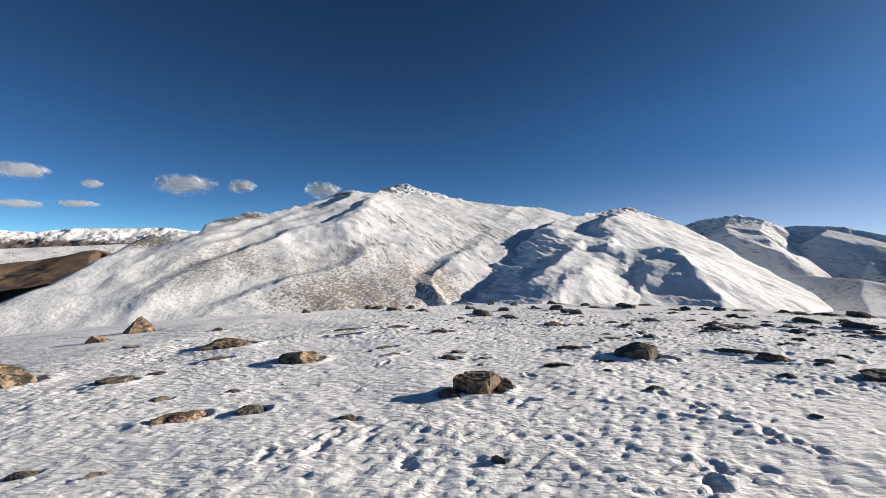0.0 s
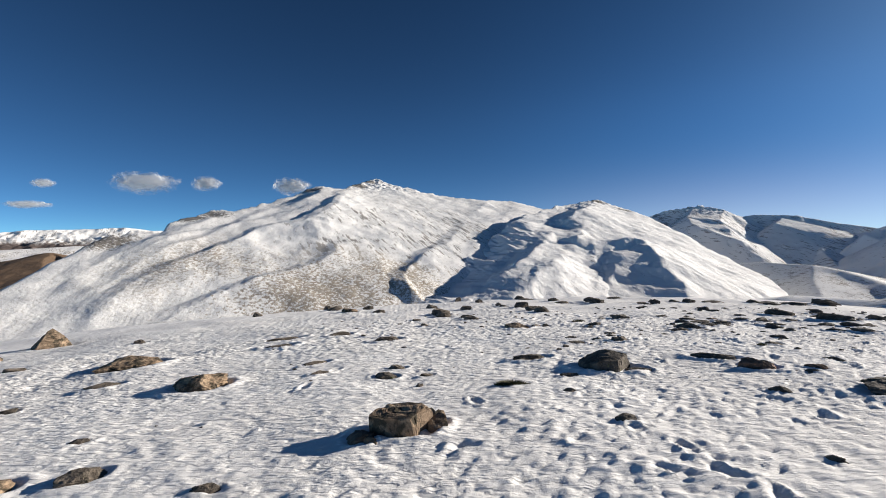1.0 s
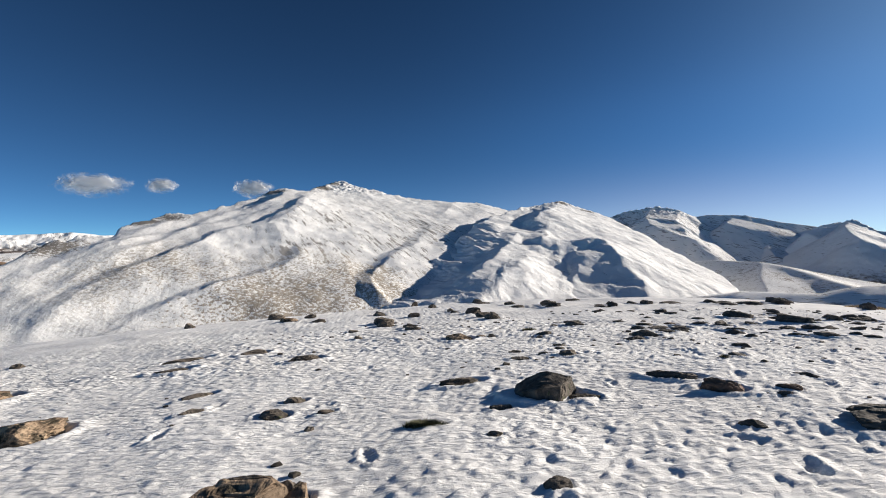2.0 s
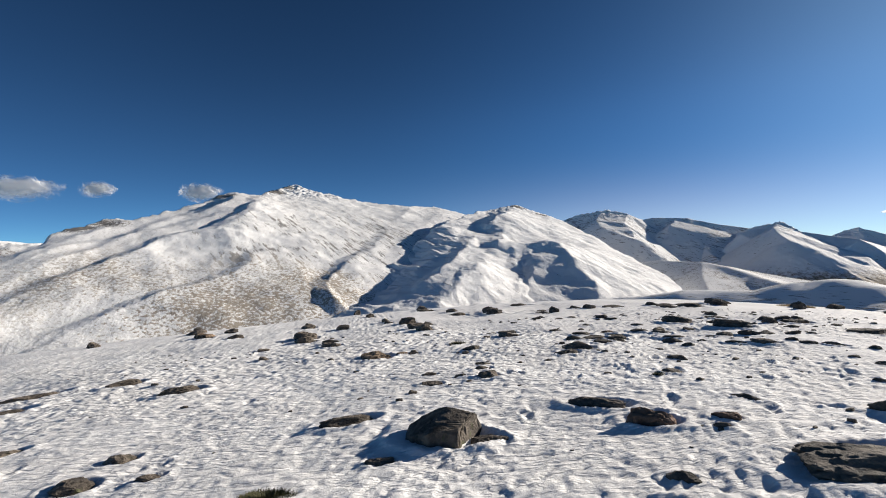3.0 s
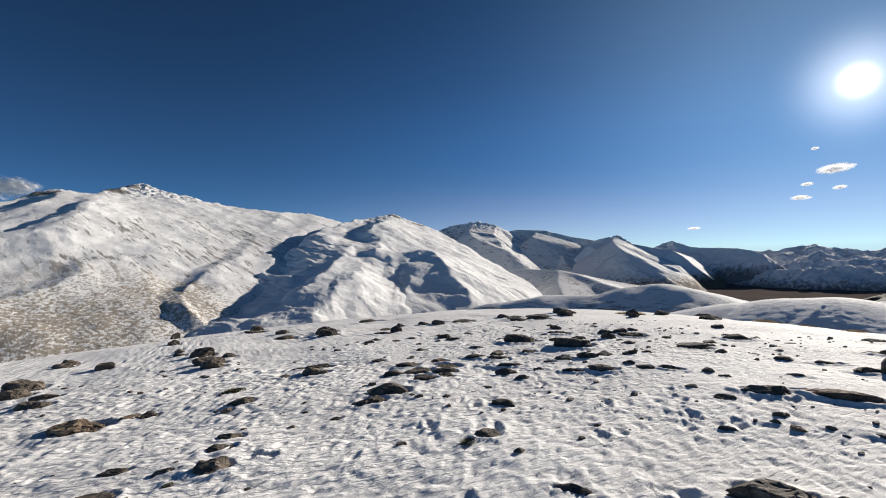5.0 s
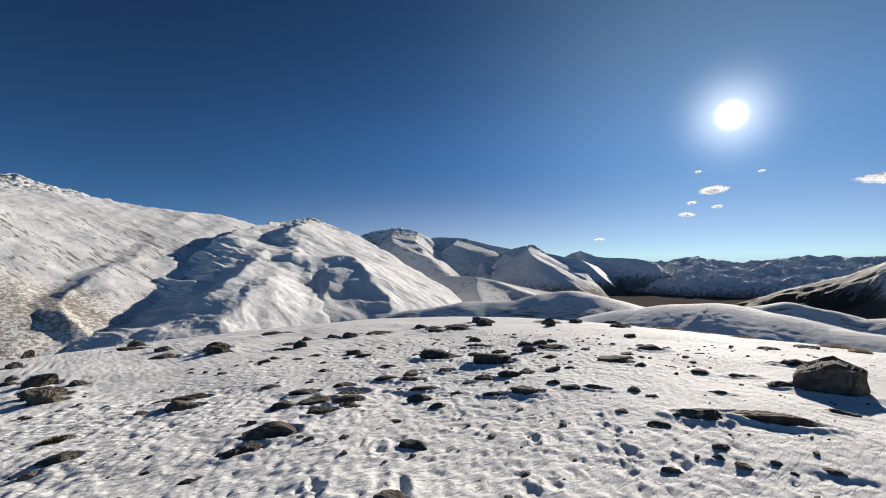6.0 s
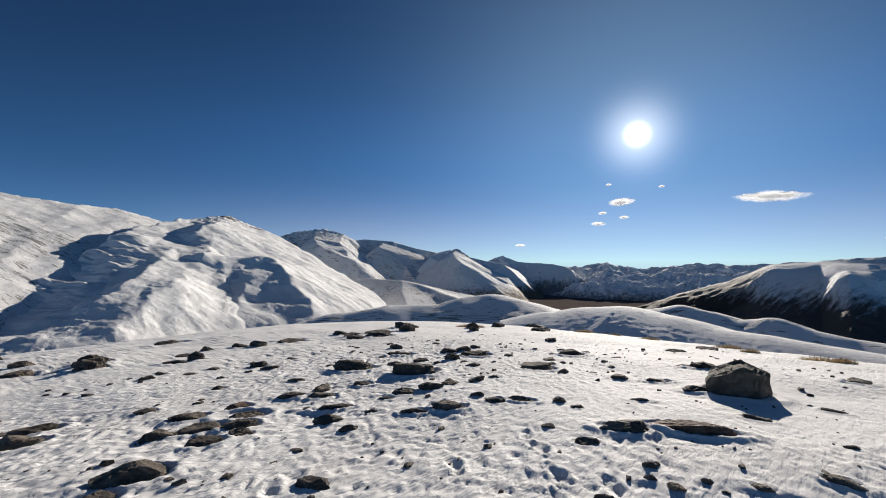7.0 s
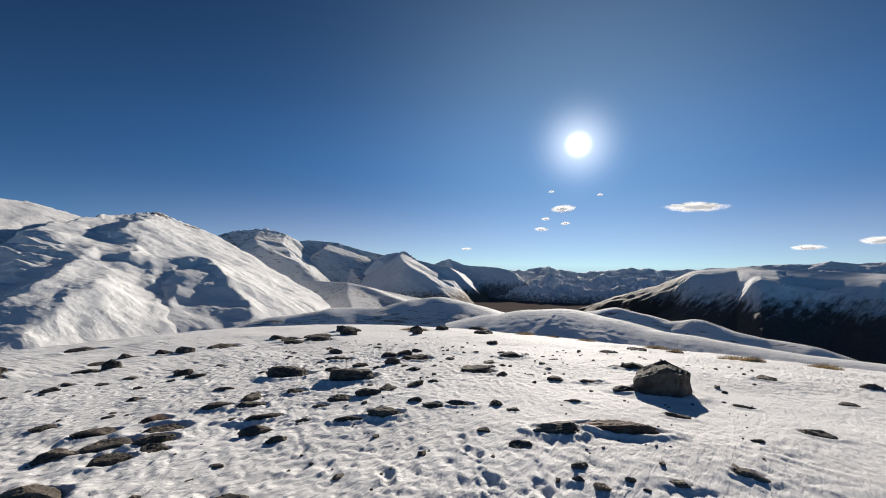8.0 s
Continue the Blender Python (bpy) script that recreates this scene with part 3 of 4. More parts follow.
def on_ground(x, y):
    return float(ground_height(x, y) + snow_relief(np.array([float(x)]), np.array([float(y)]))[0])


# ================= mountains =================
def at(az, el, r):
    """A place by bearing, elevation and distance from the summit."""
    a = radians(az)
    return (2.6 + r * math.sin(a), 3.0 + r * math.cos(a), 1.6 + r * math.tan(radians(el)))


def ridge_field(x, y, points, slope, rounding):
    """Height of a roof-like form that falls evenly from a ridge. slope: one, or those to the left, to the right and past the ends of the line, and how far they reach before the ground drops away."""
    left, right, ends, reach = (slope + (1e6,))[:4] if isinstance(slope, tuple) else (slope, slope, slope, 1e6)
    best = np.full(x.shape, -1e9)
    last = len(points) - 2
    for k, ((ax, ay, az), (bx, by, bz)) in enumerate(zip(points[:-1], points[1:])):
        ex, ey = bx - ax, by - ay
        t = ((x - ax) * ex + (y - ay) * ey) / (ex * ex + ey * ey + 1e-9)
        side = ex * (y - ay) - ey * (x - ax)
        fall = np.where(side > 0, left, right)
        u = np.clip(t, 0, 1)
        d = np.hypot(x - ax - u * ex, y - ay - u * ey)
        past = np.where(t < 0, -t, np.where(t > 1, t - 1, 0)) * math.hypot(ex, ey) / (d + 1e-6)
        stop = np.where(t < 0, ends if k == 0 else max(left, right), ends if k == last else max(left, right))
        past = np.clip(past, 0, 1)
        fall = fall * (1 - past) + np.maximum(fall, stop) * past
        t = u
        best = np.maximum(best, az + t * (bz - az) - fall * (np.sqrt(d * d + rounding * rounding) - rounding) - 0.6 * np.maximum(d - reach, 0))
    return best


def crest_field(x, y, points, lifts, shade, sunny, sharp):
    """Height that a spur adds to a slope. The line runs downhill; shade and sunny are the widths of its sides to the west and to the east of it."""
    t = np.arange(len(points), dtype=float)
    u = np.linspace(0, len(points) - 1, (len(points) - 1) * 5 + 1)
    px, py, lift = (np.interp(u, t, v) for v in ([p[0] for p in points], [p[1] for p in points], lifts))
    for v in (px, py, lift):
        for _ in range(3):
            v[1:-1] = (v[:-2] + 2 * v[1:-1] + v[2:]) / 4
    near, side, tall, parts = np.full(x.shape, 1e9), 0.0, 0.0, 1e-30
    for k in range(len(px) - 1):
        ex, ey = px[k + 1] - px[k], py[k + 1] - py[k]
        w = np.clip(((x - px[k]) * ex + (y - py[k]) * ey) / (ex * ex + ey * ey + 1e-9), 0, 1)
        d = np.hypot(x - px[k] - w * ex, y - py[k] - w * ey)
        near = np.minimum(near, d)
        share = (d / 20 + 0.2) ** -7
        side = side + share * (ex * (y - py[k]) - ey * (x - px[k])) / (math.hypot(ex, ey) * d + 1e-6)
        tall = tall + share * (lift[k] + w * (lift[k + 1] - lift[k]))
        parts = parts + share
    side, tall = side / parts, tall / parts
    east = smooth_step(side, -0.4, 0.4)
    width = shade + (sunny - shade) * east
    near = np.sqrt(near * near + 25.0) - 5.0
    return tall * np.clip(1 - near / width, 0, 1) ** sharp


def mountain(name, az0, az1, r0, r1, ridges, material, label, category="mountain", relief=14.0, size=260.0, gully=10.0, step=0.13, rows=230, seed=1, floor=-300.0, merge=9.0, crag=0.0, wiggle=25.0, brink=None, soft=None, back=None, features=(), ragged=0.0, plane=None):
    """One mountain as a sheet over bearings and distances, raised over its ridges and worn by gullies."""
    az = np.radians(np.arange(az0, az1 + step, step))
    r = r0 * (r1 / r0) ** np.linspace(0, 1, rows)
    a, d = np.meshgrid(az, r)
    x, y = 2.6 + d * np.sin(a), 3.0 + d * np.cos(a)
    wx = x + wiggle * fbm(x / size, y / size, 3, seed + 100)
    wy = y + wiggle * fbm(x / size, y / size, 3, seed + 200)
    fields = [ridge_field(wx, wy, [at(*p) for p in pts], slope, rounding) for pts, slope, rounding in ridges]
    if plane:
        fields.append(1.6 + plane[1] * (wy - 3.0) + plane[2] * (wx - 2.6) - plane[0])
    stack = np.stack(fields)
    top = stack.max(0)
    z = top + merge * np.log(np.exp((stack - top) / merge).sum(0))
    if back:
        # the far side, hidden behind the skyline
        edge = np.interp(np.degrees(a), [p[0] for p in back], [p[1] for p in back])
        edge = edge + 30 * fbm(np.degrees(a) / 1.6, 0 * a, 4, seed + 41, 0.55) * smooth_step(edge, 1200, 1500)
        past = d - edge
        z = z - 0.62 * (past + np.sqrt(past * past + 18.0 ** 2)) / 2
    below = np.clip((z.max() - z) / 200.0, 0.15, 1.0)
    tx = wx + ragged * fbm(x / 75, y / 75, 4, seed + 300, 0.6)
    ty = wy + ragged * fbm(x / 75, y / 75, 4, seed + 400, 0.6)
    for line, shade, sunny, sharp in features:
        z = z + crest_field(tx, ty, [at(*p) for p in line[0]], line[1], shade, sunny, sharp)
    z = z + relief * fbm(x / size, y / size, 5, seed, 0.5) * below
    z = z - gully * np.maximum(-ridged(x / (size * 0.55), y / (size * 0.55), 4, seed + 50, 0.55), -0.4) * below
    if crag:
        high = smooth_step(z, np.percentile(z, 96), z.max())
        z = z + crag * ridged(x / 40.0, y / 40.0, 4, seed + 70, 0.6) * high
    if soft:
        # the western flank falls away more steeply
        edges, fall = soft
        edge = np.interp(d, [p[0] for p in edges], [p[1] for p in edges])
        past = (edge - np.degrees(a)) * d * 0.01745 + (12 + 45 * smooth_step(d, 950, 1400)) * fbm((x * 0.91 + y * 0.41) / 90, (y * 0.91 - x * 0.41) / 300, 4, seed + 61, 0.6)
        z = z - fall * (past + np.sqrt(past * past + 25.0 ** 2)) / 2
    if brink:
        # a plateau's edge, past which the ground drops steeply towards the valley
        edges, drop = brink
        reach = np.interp(np.degrees(a), [e[0] for e in edges], [e[1] for e in edges])
        reach = reach + 45 * fbm(np.degrees(a) / 5.0, 0 * a, 3, seed + 31, 0.4)
        past = reach - d
        z = z - drop * (past + np.sqrt(past * past + 60.0 ** 2)) / 2 - 5 * ridged(x / 130, y / 130, 4, seed + 33, 0.6) * smooth_step(past, -20, 250)
    z = np.maximum(z, floor)
    ob = mesh_from_grid(name, x, y, z, material)
    return tagged(ob, label, category, kind="structure")


# even south-east slopes on which the two large mountains are built: drop, fall to the south, fall to the east
MAIN, SECOND = (435.1, 0.307, -0.14), (429.6, 0.34, -0.16)


def ramp(az, el, lift=0.0, plane=SECOND):
    """A place on a mountain's even slope, or raised above it."""
    a = radians(az)
    return (az, el, (plane[0] - lift) / (plane[1] * math.cos(a) + plane[2] * math.sin(a) - math.tan(radians(el))))


def ramp_edge(line, plane=SECOND):
    return sorted((ramp(az, el, 0.0, plane)[2], az) for az, el in line)


def spur(line, plane=SECOND):
    """A crest along an even slope, as places and lifts: bearing, elevation and height above the slope."""
    return [ramp(az, el, lift, plane) for az, el, lift in line], [lift for az, el, lift in line]


def facet(base, east, south, line):
    """Places on one tilted plane through the base, which falls so much to the east and to the south."""
    bx, by, bz = at(*base)
    c = bz + east * (bx - 2.6) + south * -(by - 3.0) - 1.6
    return [(az, el, c / (math.tan(radians(el)) + east * math.sin(radians(az)) - south * math.cos(radians(az)))) for az, el in line]


BROWN_A, BROWN_B = (0.10, 0.075, 0.05), (0.26, 0.20, 0.14)
# snow-dusted rock, its colour lightened to stand for haze over the far ranges
HAZED_ROCK_A, HAZED_ROCK_B = (0.15, 0.14, 0.135), (0.33, 0.30, 0.28)
# the 430 m patch is grey speckle that also paints the left flank's weaker light
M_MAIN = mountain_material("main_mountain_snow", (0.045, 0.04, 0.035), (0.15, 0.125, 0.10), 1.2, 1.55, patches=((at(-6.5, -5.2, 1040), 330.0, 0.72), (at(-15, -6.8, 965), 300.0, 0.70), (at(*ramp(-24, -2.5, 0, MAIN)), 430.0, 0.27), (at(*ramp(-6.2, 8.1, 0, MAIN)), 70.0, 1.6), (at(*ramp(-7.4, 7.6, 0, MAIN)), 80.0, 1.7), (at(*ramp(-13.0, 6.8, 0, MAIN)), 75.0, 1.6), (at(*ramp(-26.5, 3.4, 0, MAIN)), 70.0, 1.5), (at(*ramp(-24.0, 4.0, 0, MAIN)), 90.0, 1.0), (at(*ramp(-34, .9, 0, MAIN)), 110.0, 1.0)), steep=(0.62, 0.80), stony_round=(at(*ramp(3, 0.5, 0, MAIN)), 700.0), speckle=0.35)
M_SECOND = mountain_material("second_mountain_snow", (0.045, 0.04, 0.035), (0.15, 0.125, 0.10), 1.1, 1.5, streak=0.6, drifted=1.2, patches=((at(*ramp(22.8, 5.0)), 70.0, 1.5), (at(*ramp(26, 3.7)), 60.0, 1.5)))
M_RANGE = mountain_material("range_snow", HAZED_ROCK_A, HAZED_ROCK_B, 1.05, 1.4)
M_FARLEFT = mountain_material("far_left_range", (0.07, 0.06, 0.06), (0.16, 0.13, 0.12), 0.9, 1.4, line=75.0, soft=26.0)
M_FAR = mountain_material("far_range_snow_and_rock", HAZED_ROCK_A, HAZED_ROCK_B, 1.0, 1.4, line=-245.0, soft=35.0, grain=0.03, streak=0.8)
M_RIPPLE = mountain_material("rippled_snow", BROWN_A, BROWN_B, 1.4, 1.9, grain=0.22, drifted=1.3, streak=0.7)
M_HALF = mountain_material("half_bare_mountain", BROWN_A, BROWN_B, 1.0, 1.4, line=-195.0, soft=35.0, grain=0.03, streak=0.7)
M_DARK = mountain_material("dark_range_rock", HAZED_ROCK_A, HAZED_ROCK_B, 1.15, 1.5, line=-175.0, soft=42.0, grain=0.028, streak=0.6, fall=82.0)
M_PLATEAU = mountain_material("plateau_rock_and_snow", (0.06, 0.052, 0.046), (0.16, 0.135, 0.12), 1.0, 1.35, line=-138.0, soft=42.0, grain=0.03, streak=0.6, fall=112.0, patches=((at(79.5, -3.6, 2640), 420.0, 1.8),), swept_rock=((0.035, 0.03, 0.025), (0.10, 0.083, 0.068)))
M_BROWN = mountain_material("bare_brown_hills", (0.15, 0.10, 0.065), (0.27, 0.19, 0.13), -1.1, -0.4)
M_KNOLL = mountain_material("knoll_snow", BROWN_A, BROWN_B, 1.4, 1.9, grain=0.06)

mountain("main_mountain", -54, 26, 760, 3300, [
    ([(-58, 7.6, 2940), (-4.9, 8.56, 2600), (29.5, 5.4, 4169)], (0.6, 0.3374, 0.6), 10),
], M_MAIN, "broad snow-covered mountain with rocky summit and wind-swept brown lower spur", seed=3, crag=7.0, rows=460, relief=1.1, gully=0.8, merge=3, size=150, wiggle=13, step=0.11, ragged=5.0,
    features=[
        # the long spurs that run down to the west: a broad shoulder and a narrow drifted edge
        (spur([(-8.0, 7.5, 3), (-9.4, 5.6, 30), (-10.9, 4.4, 34), (-12.5, 3.6, 32), (-14.7, 2.7, 24), (-18.8, 1.9, 14), (-21.5, 0.5, 8)], MAIN), 190, 480, 1.3),
        (spur([(-9.2, 6.4, 2), (-9.7, 5.6, 8), (-10.9, 4.4, 10), (-12.5, 3.6, 10), (-14.7, 2.7, 9), (-18.8, 1.9, 8), (-21.5, 0.5, 10), (-24.1, -0.5, 8), (-28.9, -2.3, 7), (-31.1, -3.5, 7), (-33.1, -4.6, 7), (-34.5, -6.5, 5), (-36, -8.5, 2)], MAIN), 30, 170, 1.2),
        (spur([(-7.6, 0.9, 1), (-8.4, 0.1, 4), (-9.8, -0.5, 6), (-11.1, -1.5, 7), (-13.0, -2.5, 8), (-16.0, -3.5, 11), (-19.5, -3.9, 11), (-21.7, -4.9, 11), (-24.3, -5.9, 10), (-27.7, -7.5, 5)], MAIN), 34, 220, 1.2),
        (spur([(-17.0, 4.9, 3), (-20.4, 3.5, 5), (-24.1, 1.0, 6), (-28.4, 0.3, 6), (-31.0, -1.6, 5), (-34.2, -4.0, 3)], MAIN), 34, 150, 1.2),
        (spur([(-15.5, 4.0, 2), (-19.5, 2.9, 5), (-23.5, 1.9, 5), (-28.0, 1.4, 5), (-32.0, -0.8, 4)], MAIN), 34, 120, 1.2),
        (spur([(-22.0, 4.2, 2), (-25.5, 2.9, 7), (-29.0, 1.6, 8), (-33.0, -0.2, 7), (-36.5, -2.6, 4)], MAIN), 36, 120, 1.2),
        (spur([(-13.2, 2.6, 2), (-12.7, 1.4, 6), (-12.3, 0.6, 5), (-12.0, -0.3, 1)], MAIN), 34, 90, 1.3),
        # the hollow under the rocky shoulder
        (spur([(-11.6, 7.5, 5), (-12.1, 6.7, 22), (-13.2, 6.0, 24), (-15.0, 5.3, 14), (-17.0, 4.7, 5)], MAIN), 90, 190, 1.2),
        # both sides of the ravine
        (spur([(7.2, 3.6, 1), (6.0, 2.4, 5), (5.2, 1.2, 8), (4.0, 0.2, 9), (1.2, -1.1, 10), (-0.4, -2.6, 13), (-1.9, -3.8, 20), (-1.3, -5.2, 24), (0.3, -7.0, 16), (1.6, -8.2, 11), (3.4, -10.5, 8), (5.5, -14, 4)], MAIN), 36, 330, 1.2),
        (spur([(-5.5, -1.6, 2), (-4.2, -3.2, 10), (-3.4, -5.0, 13), (-2.0, -6.8, 11), (-0.2, -8.2, 9), (1.6, -10.5, 7), (3.5, -14, 4)], MAIN), 330, 42, 1.2),
        # folds under the eastern skyline
        (spur([(9.2, 5.8, 2), (9.0, 5.1, 9), (8.2, 4.5, 8), (6.5, 4.0, 2)], MAIN), 60, 130, 1.3),
        (spur([(13.2, 5.4, 1), (12.2, 4.2, 7), (10.6, 3.0, 7), (8.6, 2.2, 2)], MAIN), 70, 200, 1.3),
        (spur([(9.5, 2.4, 1), (8.3, 0.9, 4), (7.6, -0.8, 4), (7.0, -2.0, 1)], MAIN), 40, 120, 1.3),
        (spur([(2.5, 0.2, 1), (2.2, -1.8, 4), (2.8, -3.4, 4), (3.0, -4.6, 1)], MAIN), 40, 120, 1.3),
    ],
    back=[ramp(az, el, 0.0, MAIN)[::2] for az, el in [(-54, -8.5), (-50, -7), (-42, -3.5), (-39.1, -1.7), (-36.9, -.24), (-34.2, 1.5), (-31.9, 2.2), (-29.4, 2.1), (-27.9, 3.1), (-25.8, 3.9), (-24, 4.6), (-22, 4.5), (-20.4, 4.9), (-17, 5.9), (-14.3, 6.8), (-12.1, 7.5), (-9.2, 7.1), (-7.5, 7.9), (-5.0, 8.45), (-2.8, 7.8), (0.8, 7.0), (4.3, 6.3), (7.3, 6.0), (9.4, 5.75), (12.6, 5.6), (14.7, 5.1), (16.5, 4.4), (19, 3.6), (24, 1.5)]])

mountain("second_mountain", -4, 50, 800, 3300, [], M_SECOND, "snow mountain with drifted ridges and shaded hollows", seed=13, crag=5.0, relief=3, gully=2.0, rows=440, size=150, wiggle=14, merge=4, step=0.1, ragged=7.0, plane=SECOND,
    features=[
        (spur([(13.6, 3.2, 3), (15.0, 1.4, 14), (14.8, -0.5, 18), (12.6, -2.6, 18), (10.6, -4.3, 18), (7.8, -6.2, 17), (5, -8.1, 16), (1.5, -10.5, 14), (-3, -15, 14)]), 120, 200, 1.0),
        (spur([(22.8, 5.1, 4), (22.0, 4.6, 34), (20.9, 3.7, 48), (19.4, 2.9, 34), (17.8, 2.2, 4)]), 105, 520, 1.1),
        (spur([(21.6, 1.9, 2), (21.2, 0.8, 22), (20.9, -0.5, 24), (20.2, -1.6, 18), (19.2, -2.4, 4)]), 70, 170, 1.2),
        (spur([(22.6, -1.6, 2), (22.4, -2.6, 16), (22.3, -3.4, 14), (21.6, -4.4, 2)]), 55, 120, 1.2),
        (spur([(21.4, -1.0, 2), (20.3, -1.8, 18), (18.4, -2.8, 36), (16.5, -3.9, 42), (14.6, -5.9, 40), (12.4, -7.8, 34), (11, -9, 24)]), 105, 330, 1.1),
        (spur([(20.6, -3.4, 2), (19.3, -4.4, 10), (18.3, -5.6, 14), (17.9, -7.4, 12)]), 60, 160, 1.2),
        (spur([(18.4, 2.0, 2), (17.4, 1.0, 12), (16.6, -0.4, 14), (15.2, -2.2, 14), (13.2, -4.0, 12), (11.0, -5.6, 5)]), 55, 150, 1.2),
        (spur([(17.4, 0.2, 2), (16.2, -1.6, 10), (14.6, -3.2, 12), (12.0, -5.2, 9), (9.6, -7.0, 4)]), 40, 120, 1.2),
        (spur([(23.2, -0.6, 2), (24.4, -0.4, 40), (26.0, -0.1, 68), (27.8, 0.1, 84), (29.3, -1.1, 92), (30.4, -2.2, 92), (31.6, -4.1, 84), (32.5, -5.9, 72), (33.0, -8, 56)]), 165, 640, 1.0),
        (spur([(25.2, -3.2, 2), (25.6, -4.4, 12), (25.0, -5.8, 12), (24.0, -7.2, 8)]), 50, 140, 1.2),
        (spur([(24.2, -2.0, 2), (24.4, -3.2, 12), (23.8, -4.8, 14), (22.6, -6.6, 10)]), 60, 140, 1.2),
        (spur([(27.4, 3.4, 1), (29.2, 2.2, 9), (31.6, 1.1, 12), (34.0, 0.1, 10), (36.0, -1.6, 4)]), 240, 60, 1.2),
    ],
    back=[ramp(az, el)[::2] for az, el in [(-4, -7.5), (3, -3), (8, 1), (11, 2.6), (13, 3.4), (16.2, 4.45), (18.4, 4.85), (20.6, 5.05), (22.8, 5.25), (25.7, 4.2), (28.6, 3.0), (32, 0.7), (34.4, -.8), (36.9, -2.4), (39.2, -4), (40.8, -5.5), (42.4, -7.2), (46, -10), (50, -12)]],
    soft=(ramp_edge([(11.5, 4.2), (14.2, 2.5), (15.0, 1.2), (14.4, -.5), (12.4, -2.6), (10.4, -4.3), (7.6, -6.2), (4.8, -8.1), (1.5, -10.5), (-3, -15)]), 0.27))

mountain("snow_range", 20, 60, 2100, 4400, [
    ([(26, 2.2, 3900), (28.6, 3.05, 3900), (30.4, 3.55, 3900), (32.2, 3.7, 3900), (33.6, 4, 3900), (36, 3.4, 3900), (37.7, 2.7, 3950), (39, 2.8, 4000), (42.3, 2.6, 4000), (43.6, 2.2, 4000), (45.4, 1.7, 4000), (48, 1.1, 4000), (50, .4, 4050)], (0.6, 0.6, 0.6), 6),
    (facet((33.2, 3.75, 3890), 0.10, 0.34, [(33.2, 3.75), (32.4, 2.9), (33.2, 2.0), (35.9, 0.8), (37.6, 0.1)]), (0.17, 0.68, 0.75, 200), 4),
    (facet((41.0, 2.5, 3950), 0.15, 0.50, [(41.0, 2.4), (40.6, 1.9), (42.6, 0.8), (43.8, 0.0), (45.3, -2.5), (46.4, -4.2)]), (0.31, 0.66, 0.5, 420), 4),
], M_RANGE, "rugged snow range with shaded faces", seed=23, crag=12.0, rows=380, gully=5, relief=3, size=130, merge=1.5, wiggle=10, step=0.09)

mountain("rounded_snow_hill", 28, 60, 1700, 2800, [
    ([(34.6, -2.7, 2480), (36.8, -2.4, 2480), (39.5, -2.15, 2480), (43.4, -2.45, 2420), (45.6, -3.0, 2370), (48.2, -3.9, 2270), (51, -4.8, 2140), (53, -7, 2010)], (0.3, 0.45, 0.5), 24),
    (facet((43.3, -2.6, 2400), 0.15, 0.38, [(43.3, -2.6), (43.5, -3.6), (43.8, -5.0), (44, -7)]), (0.2, 0.45, 0.4), 8),
], M_KNOLL, "smooth rounded snow hill below the range", category="hill", relief=3, gully=2, seed=33, rows=190, wiggle=12)

mountain("triangular_peak", 38, 74, 2200, 4300, [
    ([(43, -1, 3900), (46.6, .55, 3850), (49.0, 1.2, 3800), (50.85, 1.5, 3750), (51.6, 1.0, 3700)], (0.75, 0.62, 0.75), 5),
    (facet((50.4, 1.35, 3740), 0.30, 0.56, [(50.4, 1.3), (50.1, 0.9), (51.2, -0.2), (53.3, -1.4), (54.8, -2.7), (56.5, -4.1), (58.2, -5.6), (60, -7.5)]), (0.43, 0.62, 0.6, 420), 4),
    (facet((51.0, 1.45, 3745), 0.30, 0.56, [(51.0, 1.45), (52.3, 0.5), (54.4, -0.4), (56.4, -1.7), (58.3, -3.2), (60.5, -4.9), (62.6, -6.2), (65, -7.8)]), (0.6, 0.20, 0.6, 300), 5),
], M_HALF, "triangular snow peak with bare brown sunlit ridge", seed=43, crag=8.0, rows=340, gully=2.5, relief=2, size=130, merge=1.5, wiggle=10, step=0.09)

mountain("dark_range", 48, 78, 3200, 4700, [
    ([(52, -1, 4350), (54.4, -.1, 4300), (55.5, .45, 4300), (56.7, .7, 4300), (58.4, -.1, 4300), (60.6, -.25, 4250), (62.8, -.45, 4150), (64.2, -.7, 4100), (66.7, -2.4, 3800), (68.5, -4.4, 3550)], (0.8, 0.6, 0.8), 6),
], M_DARK, "dark rocky range streaked with snow", seed=53, relief=10, gully=20, size=150, rows=220, step=0.1)

mountain("distant_range", 60, 116, 3300, 4900, [
    ([(60, -.8, 4700), (66, -.9, 4650), (69.2, -.18, 4600), (72, -1.1, 4650), (75.3, -.8, 4650), (79, -.37, 4650), (82, -.6, 4650), (84.4, -.56, 4650), (88, -.3, 4650), (92, .14, 4650), (95.4, .28, 4600), (97.1, .56, 4600), (99, .3, 4600), (101, .5, 4600), (106, .3, 4600), (116, .2, 4600)], 0.36, 6),
    ([(66, -2.2, 4000), (69.5, -1.2, 4000), (73, -2, 3950), (77, -1.5, 4000), (82, -1.9, 3950), (88, -1.8, 4000)], 0.38, 8),
    ([(66, -3.3, 3650), (70.5, -2.6, 3600), (75, -3.2, 3600), (80, -2.8, 3650)], 0.5, 8),
], M_FAR, "distant snow-dusted ranges beyond the valley", seed=63, relief=34, gully=40, size=150, rows=220, step=0.1)

